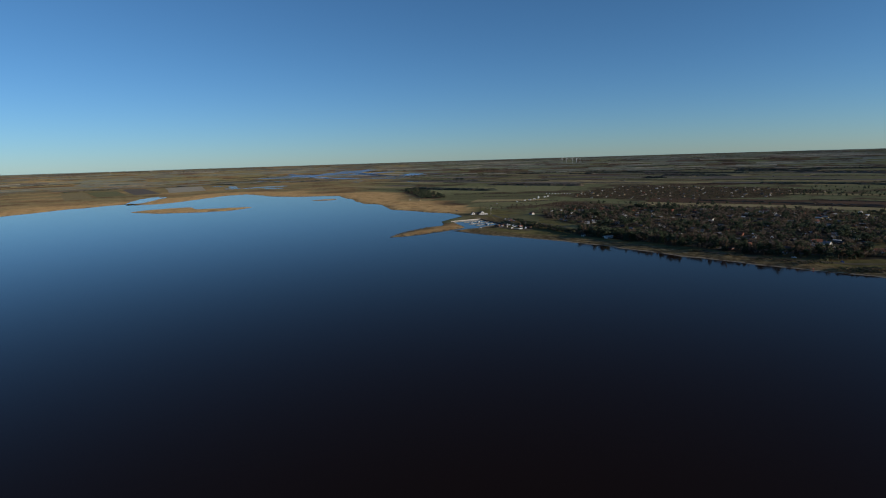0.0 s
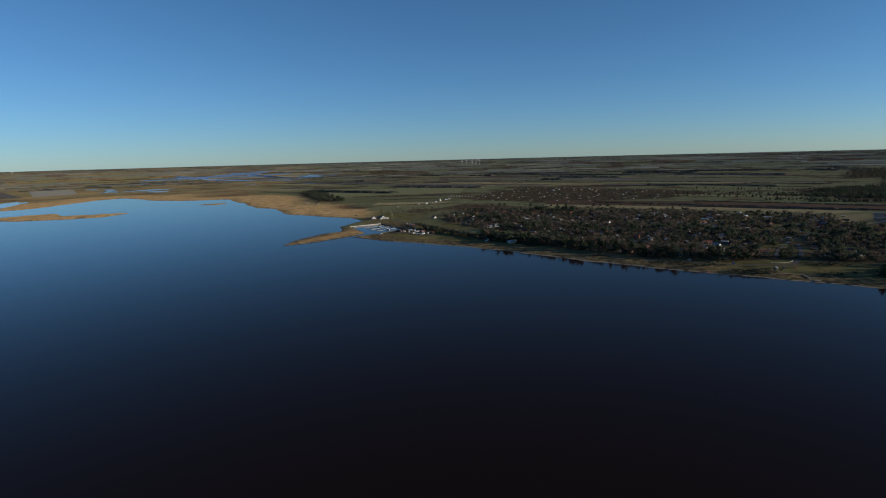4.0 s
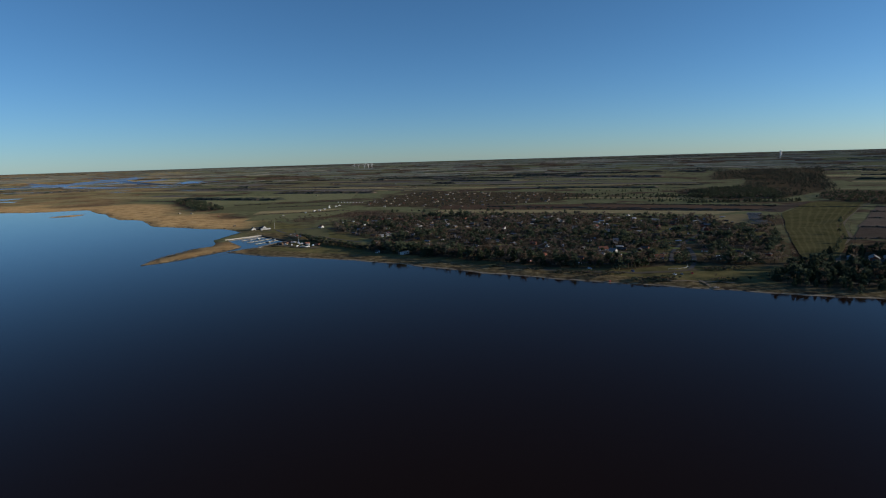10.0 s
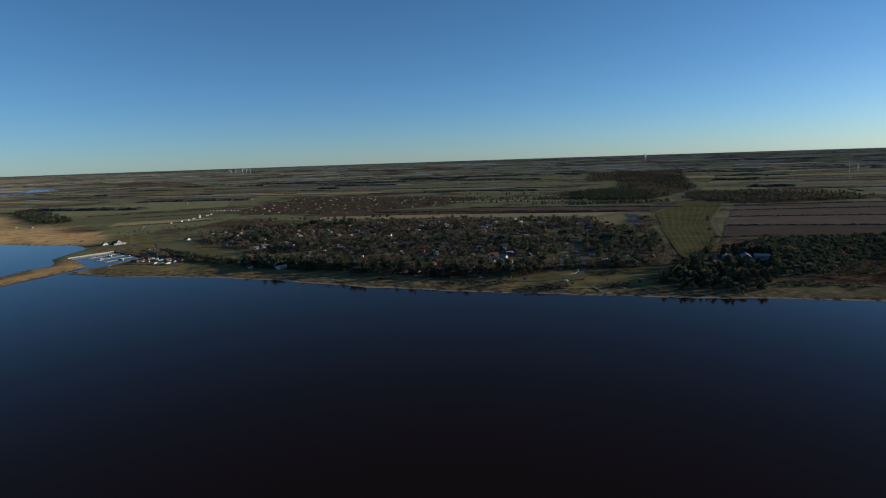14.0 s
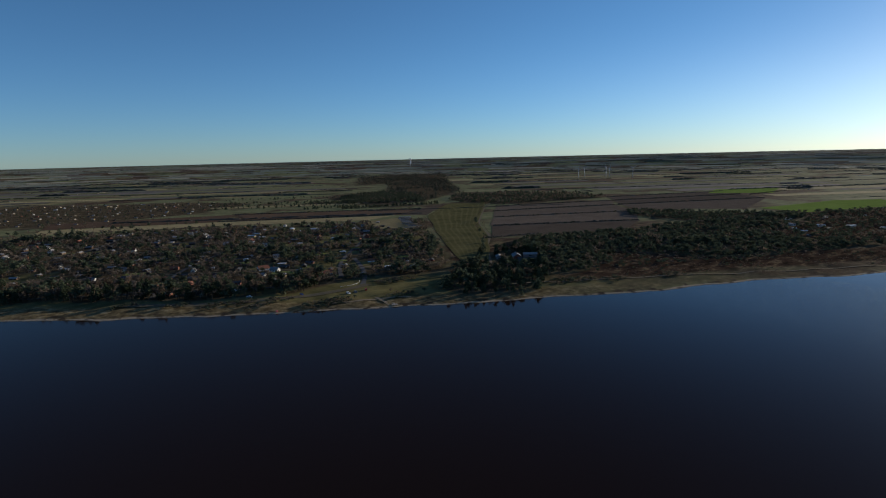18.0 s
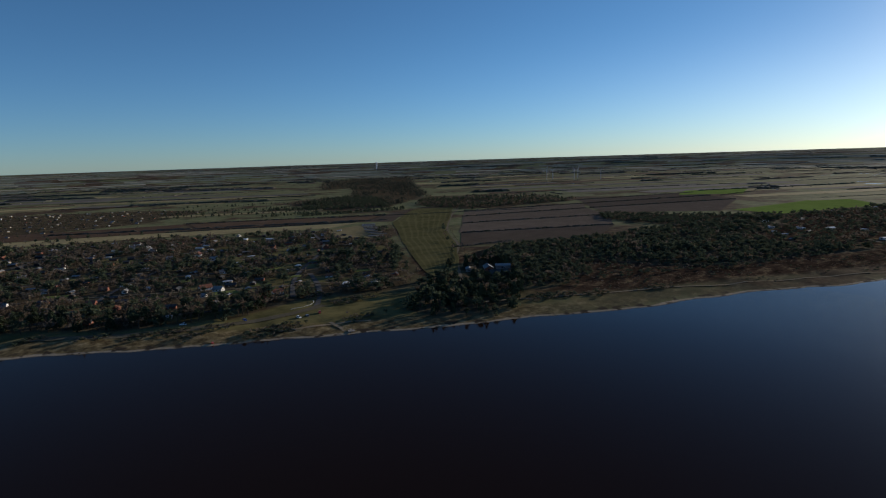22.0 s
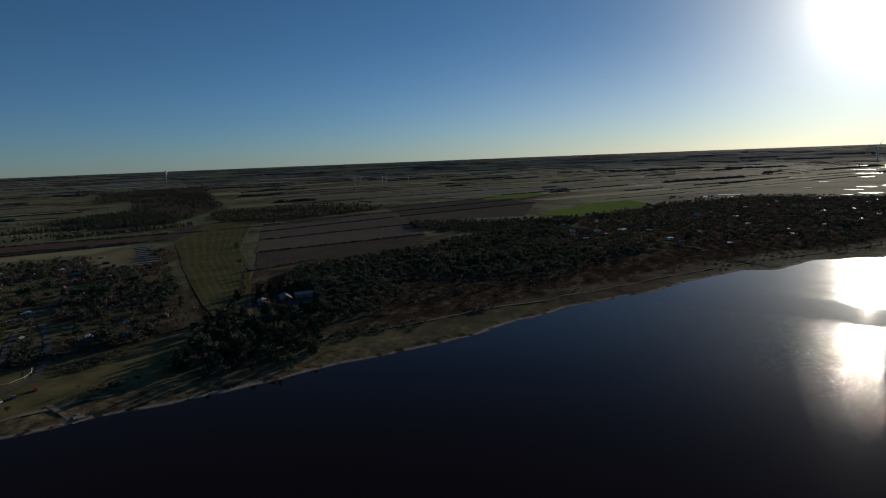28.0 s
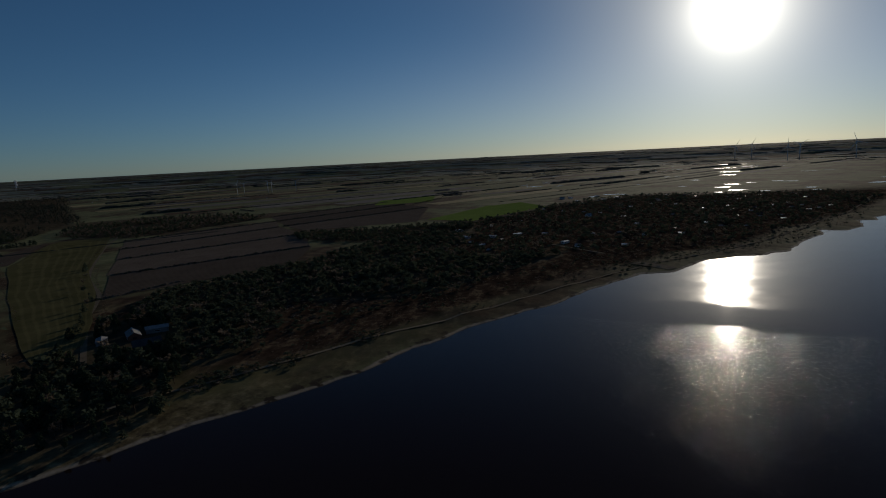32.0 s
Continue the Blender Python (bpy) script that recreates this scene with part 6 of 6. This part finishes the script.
def car(paint, label):
    t = root("car", label, "car", "cars parked by the beach and harbour")
    b = part("body", extruded(bmesh.new(), [(-2.1, 0.35), (2.1, 0.35), (2.15, 0.75), (1.2, 0.95), (-2.1, 0.95)], -0.85, 0.85), paint, t)
    part("cabin", extruded(bmesh.new(), [(-1.9, 0.95), (1.1, 0.95), (0.5, 1.42), (-1.5, 1.45)], -0.75, 0.75), GLASS, t)
    part("roof", boxes((-1.45, 0.5, -0.73, 0.73, 1.42, 1.48)), paint, t)
    for x in (-1.3, 1.35):
        for y in (-0.78, 0.78):
            part("wheel", tube(bmesh.new(), (x, y - 0.1, 0.32), (x, y + 0.1, 0.32), 0.32, 0.32, 12), RUBBER, t)
    return t


def caravan():
    t = root("caravan", "white touring caravan standing on a grass pitch", "caravan", "caravans on the camp site")
    part("body", extruded(bmesh.new(), [(-2.6, 0.5), (2.6, 0.5), (2.8, 1.4), (2.4, 2.6), (-2.5, 2.6), (-2.7, 1.4)], -1.1, 1.1), GELCOAT, t)
    part("window", boxes((-1.6, 1.6, -1.13, 1.13, 1.4, 2.0)), GLASS, t)
    part("drawbar", boxes((2.6, 4.0, -0.1, 0.1, 0.45, 0.55)), STEEL, t)
    for y in (-0.95, 0.95):
        part("wheel", tube(bmesh.new(), (0, y - 0.1, 0.3), (0, y + 0.1, 0.3), 0.3, 0.3, 12), RUBBER, t)
    return t


def pole(name, x, y, h, label, r=0.09, crossbar=False):
    t = root(name, label, "pole")
    t.matrix_basis = stand(x, y)
    part("shaft", tube(bmesh.new(), (0, 0, -0.5), (0, 0, h), r, r * 0.6, 8), STEEL, t)
    part("cap", tube(bmesh.new(), (0, 0, h), (0, 0, h + 0.25), r * 1.3, r * 0.5, 8), STEEL, t)
    if crossbar:
        part("crossbar", boxes((-1.2, 1.2, -0.06, 0.06, h * 0.75, h * 0.75 + 0.1)), STEEL, t)
    return t


def harbour_hall():
    """The white clubhouse: two steep gables joined by a dark hall, with a long glazed front."""
    t = root("harbour_clubhouse", "white harbour clubhouse with two steep gables and dark roofs", "building")
    t.matrix_basis = stand(47, 1126, 12, 0.72)
    for name, x, wide, long, wall_h in (("east_wing", 8, 11, 16, 3.2), ("west_wing", -16, 9, 12, 3.0)):
        rise = wide / 2 * math.tan(radians(42))
        w = part(name, extruded(bmesh.new(), [(x - wide / 2, -0.4), (x + wide / 2, -0.4), (x + wide / 2, wall_h), (x, wall_h + rise), (x - wide / 2, wall_h)], -long / 2, long / 2), WALLS["white"], t)
        bm = bmesh.new()
        for s in (-1, 1):
            extruded(bm, [(x + s * (wide / 2 + 0.5), wall_h - 0.42), (x, wall_h + rise + 0.02), (x, wall_h + rise + 0.3), (x + s * (wide / 2 + 0.5), wall_h - 0.14)], -long / 2 - 0.1, long / 2 + 0.4)
        part("roof", bm, ROOFS["felt"], w)
        part("gable_window", boxes((x - 1.2, x + 1.2, -long / 2 - 0.06, -long / 2 + 0.05, 3.0, 4.6)), GLASS, w)
        part("door", boxes((x - 0.6, x + 0.6, -long / 2 - 0.07, -long / 2 + 0.05, 0.0, 2.2)), WALLS["brown"], w)
    part("link_hall", boxes((-11.5, 2.5, -3, 7, -0.4, 3.0)), WALLS["black"], t)
    part("link_roof", extruded(bmesh.new(), [(-3.6, 3.0), (7.6, 3.0), (2, 6.4)], -2.6, 11.6), ROOFS["felt"], t).rotation_euler[2] = math.pi / 2
    front = part("front_hall", boxes((-2, 20, -14, -8, -0.4, 3.1)), WALLS["white"], t)
    part("front_roof", boxes((-2.4, 20.4, -14.4, -7.6, 3.1, 3.4)), ROOFS["slate"], t)
    for i in range(7):
        part("window", boxes((-0.6 + 3 * i, 1.1 + 3 * i, -14.06, -13.9, 0.9, 2.2)), GLASS, front)
    return t


def build_harbour():
    rng = random.Random(31)
    wall_along("north_quay", (-6, 1014), (46, 1042), 1.0, -1.5, 1.6, CONCRETE, "pale concrete quay along the marina", "quay")
    wall_along("east_quay", (46, 1040), (79, 956), 1.0, -1.5, 1.3, TARRED, "dark timber quay along the marina", "quay")
    wall_along("south_quay", (78, 955), (38, 914), 1.0, -1.5, 1.2, TARRED, "low timber quay along the marina", "quay")
    for a, b, n in (((52, 1022), (16, 996), 5), ((60, 1000), (24, 970), 5), ((69, 978), (34, 948), 4)):
        pontoon(a, b, n)
    harbour_hall()
    for k, (x, y, turn, mast) in enumerate(((40, 908, 40, False), (40, 1004, 130, True), (30, 981, 130, False), (52, 962, 130, True), (62, 985, 310, False))):
        t = boat("white boat moored in the marina", rng.uniform(7, 10), False, mast, "boats in the marina")
        t.matrix_basis = pose(x, y, 0, 0, 0, turn)
    for x, y in ((80, 892), (86, 880), (92, 874), (98, 868), (72, 900), (100, 888), (90, 905), (84, 915), (106, 876), (94, 895)):
        t = boat("white boat laid up ashore on a timber cradle", rng.uniform(6, 9), True, rng.random() < 0.4, "boats laid up ashore")
        t.matrix_basis = stand(x, y, rng.uniform(0, 360))
    paints = (TRIM, GREY_PAINT, RED_PAINT, BLUE_PAINT, GREY_PAINT)
    words = ("white", "grey", "red", "blue", "grey")
    for k, (x, y) in enumerate(((88, 1012), (92, 992), (96, 1000), (100, 985), (94, 1018), (386, 521), (392, 519), (402, 517), (362, 549), (448, 568), (332, 575))):
        t = car(paints[k % 5], words[k % 5] + " car parked on the gravel")
        t.matrix_basis = stand(x, y, rng.uniform(0, 360))
        if k > 7:
            t.location.z += 0.4
    pole("flagpole", 70, 1122, 14, "tall white flagpole beside the clubhouse", 0.14)
    pole("light_mast", 190, 752, 11, "slim steel mast beside the white shed")
    pole("light_mast", 205, 876, 11, "slim steel mast among the trees")
    for i in range(14):
        f = i / 13
        p = root("mooring_stake", "dark timber stake standing in the water", "stake", "stakes off the mole")
        x, y = -32 + 30 * f, 843 + 36 * f
        p.matrix_basis = pose(x + rng.uniform(-0.5, 0.5), y, 0)
        part("stake", tube(bmesh.new(), (0, 0, -2.2), (rng.uniform(-0.1, 0.1), 0, rng.uniform(0.7, 1.3)), 0.16, 0.12, 6), BARK, p)
    long_shed = root("white_boathouse", "long white boathouse with a rounded pale roof", "shed")
    long_shed.matrix_basis = stand(197, 752, 35)
    part("wall", boxes((-6, 6, -2.2, 2.2, -0.3, 2.2)), WALLS["white"], long_shed)
    part("roof", extruded(bmesh.new(), [(-2.5, 2.2), (2.5, 2.2), (2.1, 2.9), (1.1, 3.4), (-1.1, 3.4), (-2.1, 2.9)], -6.2, 6.2), ROOFS["pale"], long_shed).rotation_euler[2] = math.pi / 2
    part("door", boxes((6.0, 6.08, -1.2, 1.2, 0, 2.1)), WALLS["grey"], long_shed)
    for y in (-2.24, 2.2):
        for x in (-4, -1, 2):
            part("window", boxes((x, x + 1.4, y, y + 0.05, 0.9, 1.8)), GLASS, long_shed)
    hut = house("beach_hut", 3.5, 4.5, 2.2, 35, "white", "felt", "small white wooden hut behind the beach", "", 1, False, "hut")
    hut.matrix_basis = stand(171, 780, 30)
    shed = house("boat_shed", 4.5, 8, 2.3, 28, "brown", "tile", "small brown boat shed with a rust-red roof", "boat sheds", 1, False, "shed")
    shed.matrix_basis = stand(66, 906, 45)
    for x, y, turn in ((73, 913, 45), (80, 921, 45), (100, 896, 130), (112, 880, 40)):
        copy_thing(shed, stand(x, y, turn, 0.9))
    # short timber jetty on the beach
    j = root("timber_jetty", "short dark timber jetty on the beach", "jetty")
    j.matrix_basis = pose(396, 484, 0, 0, 0, math.degrees(math.atan2(-22, -18)))
    for i in range(11):
        part("plank", boxes((i * 2.2, i * 2.2 + 2.1, -1.0, 1.0, 0.9, 1.05)), PLANKS, j)
        if i % 3 == 0:
            for s in (-0.9, 0.9):
                part("post", tube(bmesh.new(), (i * 2.2 + 0.3, s, -2), (i * 2.2 + 0.3, s, 1.5), 0.15, 0.13, 6), BARK, j)
    part("head", boxes((20, 24, -2.2, 2.2, 0.9, 1.08)), PLANKS, j)
    d = root("dinghy", "small red dinghy lying in the dune grass", "boat")
    d.matrix_basis = stand(321, 525, 50)
    part("hull", hull_mesh(3.6, 1.4, 0.7), RED_PAINT, d)
    part("thwart", boxes((-0.3, 0.1, -0.6, 0.6, 0.5, 0.62)), PLANKS, d)
    for i in range(9):
        f = i / 8
        c = caravan()
        c.matrix_basis = stand(262 + 58 * f, 1668 - 40 * f, 60 + rng.uniform(-8, 8), 0.7)
    for x, y in ((172, 1430), (185, 1445), (200, 1470), (222, 1552), (235, 1530), (150, 1400), (215, 1500), (248, 1560)):
        c = caravan()
        c.matrix_basis = stand(x, y, rng.uniform(0, 180))
    # the farm in the wood
    f = house("farmhouse", 8, 15, 2.8, 30, "red", "slate", "farmhouse in the wood with a pale grey roof", "", 4, True, "house")
    f.matrix_basis = stand(596, 492, 130)
    f = house("barn", 9, 16, 3.0, 35, "black", "felt", "dark wooden barn beside the farmhouse", "", 2, False, "barn")
    f.matrix_basis = stand(574, 468, 40)
    yard = house("machine_shed", 8, 14, 3.0, 18, "grey", "slate", "grey machine shed on the farm yard", "farm buildings", 1, False, "shed")
    yard.matrix_basis = stand(610, 484, 35)
    copy_thing(yard, stand(584, 506, 125, 0.8))
    # rows of low sheds on the grass plot beyond the summer houses
    first = None
    for k in range(9):
        c = np.array((738.0, 754.0)) + np.array((118.0, 130.0)) * (k + 0.5) / 9 + AXIS_U * rng.uniform(-4, 4)
        m = stand(float(c[0]), float(c[1]), math.degrees(math.atan2(AXIS_U[1], AXIS_U[0])) + rng.uniform(-2, 2))
        if first is None:
            first = root("low_shed", "long low dark shed with a grey sheet roof", "shed", "rows of low sheds")
            part("wall", boxes((-11, 11, -1.9, 1.9, -0.3, 1.0)), WALLS["black"], first)
            part("roof", extruded(bmesh.new(), [(-2.3, 0.85), (0, 1.5), (2.3, 0.85), (2.3, 1.0), (0, 1.7), (-2.3, 1.0)], -11.3, 11.3), ROOFS["slate"], first).rotation_euler[2] = math.pi / 2
            part("door", boxes((11.0, 11.06, -0.6, 0.6, 0, 0.98)), WALLS["grey"], first)
            first.matrix_basis = m
        else:
            copy_thing(first, m)
    # white rail along the lane
    r = root("road_rail", "low white rail along the beach lane", "fence")
    r.matrix_basis = pose(0, 0, 0)
    pts = [(398, 543), (406, 540), (414, 540), (421, 544), (427, 551)]
    for (ax, ay), (bx, by) in zip(pts, pts[1:]):
        z = height_at(ax, ay)
        part("rail", tube(bmesh.new(), (ax, ay, z + 0.9), (bx, by, z + 0.9), 0.09, 0.09, 6), TRIM, r)
        part("post", tube(bmesh.new(), (ax, ay, z - 0.3), (ax, ay, z + 0.95), 0.1, 0.1, 6), TRIM, r)


build_harbour()


def stone_edges():
    """Boulders heaped along the moles."""
    rng = random.Random(41)
    co, fs, at = [], [], 0
    lines = [[(-91, 832), (-65, 842), (-40, 864), (-15, 888), (6, 912), (14, 922)], [(-91, 832), (-82, 873), (-66, 905), (-42, 945)], [(0, 888), (22, 906), (36, 914)],
             [(0, 888), (25, 855), (48, 828)]]
    for line in lines:
        for x, y in along(line, 1.3):
            for _ in range(2):
                r = rng.uniform(0.35, 0.9)
                v, f = clump(rng, (x + rng.uniform(-1.8, 1.8), y + rng.uniform(-1.8, 1.8), rng.uniform(-0.1, 0.5)), r, r * 0.7)
                co.append(v)
                fs.append(np.array(f) + at)
                at += len(v)
    me = mesh_of("mole_stones", np.concatenate(co), np.concatenate(fs), (STONE,))
    tagged(new("mole_stones", me), "dark boulders heaped along the harbour moles", "boulders", kind="stuff")


stone_edges()


def smoke_plume():
    """A still column of pale smoke on the horizon, narrow below and wide above."""
    rng = random.Random(51)
    m = surface("pale_smoke", (0.6, 0.62, 0.65), (0.75, 0.77, 0.8), 0.05, 1.0, 0.0)
    thin = m.node_tree.nodes.new("ShaderNodeBsdfTransparent")
    blend = m.node_tree.nodes.new("ShaderNodeMixShader")
    blend.inputs[0].default_value = 0.3
    m.node_tree.links.new(thin.outputs[0], blend.inputs[1])
    m.node_tree.links.new(m.node_tree.nodes["Principled BSDF"].outputs[0], blend.inputs[2])
    m.node_tree.links.new(blend.outputs[0], m.node_tree.nodes["Material Output"].inputs["Surface"])
    co, fs, at = [], [], 0
    for i in range(24):
        f = i / 23
        r = 2 + 9 * f
        v, t = clump(rng, (-10 * f + rng.uniform(-1, 1) * 9 * f, rng.uniform(-1, 1) * 9 * f, 4 + 66 * f), r * 0.7, r)
        co.append(v)
        fs.append(np.array(t) + at)
        at += 6
    me = mesh_of("smoke_plume", np.concatenate(co), np.concatenate(fs), (m,))
    ob = tagged(new("smoke_plume", me), "pale column of smoke rising far off on the plain", "smoke", kind="stuff")
    ob.matrix_basis = stand(3165, 2891, 42, 0.82)


smoke_plume()
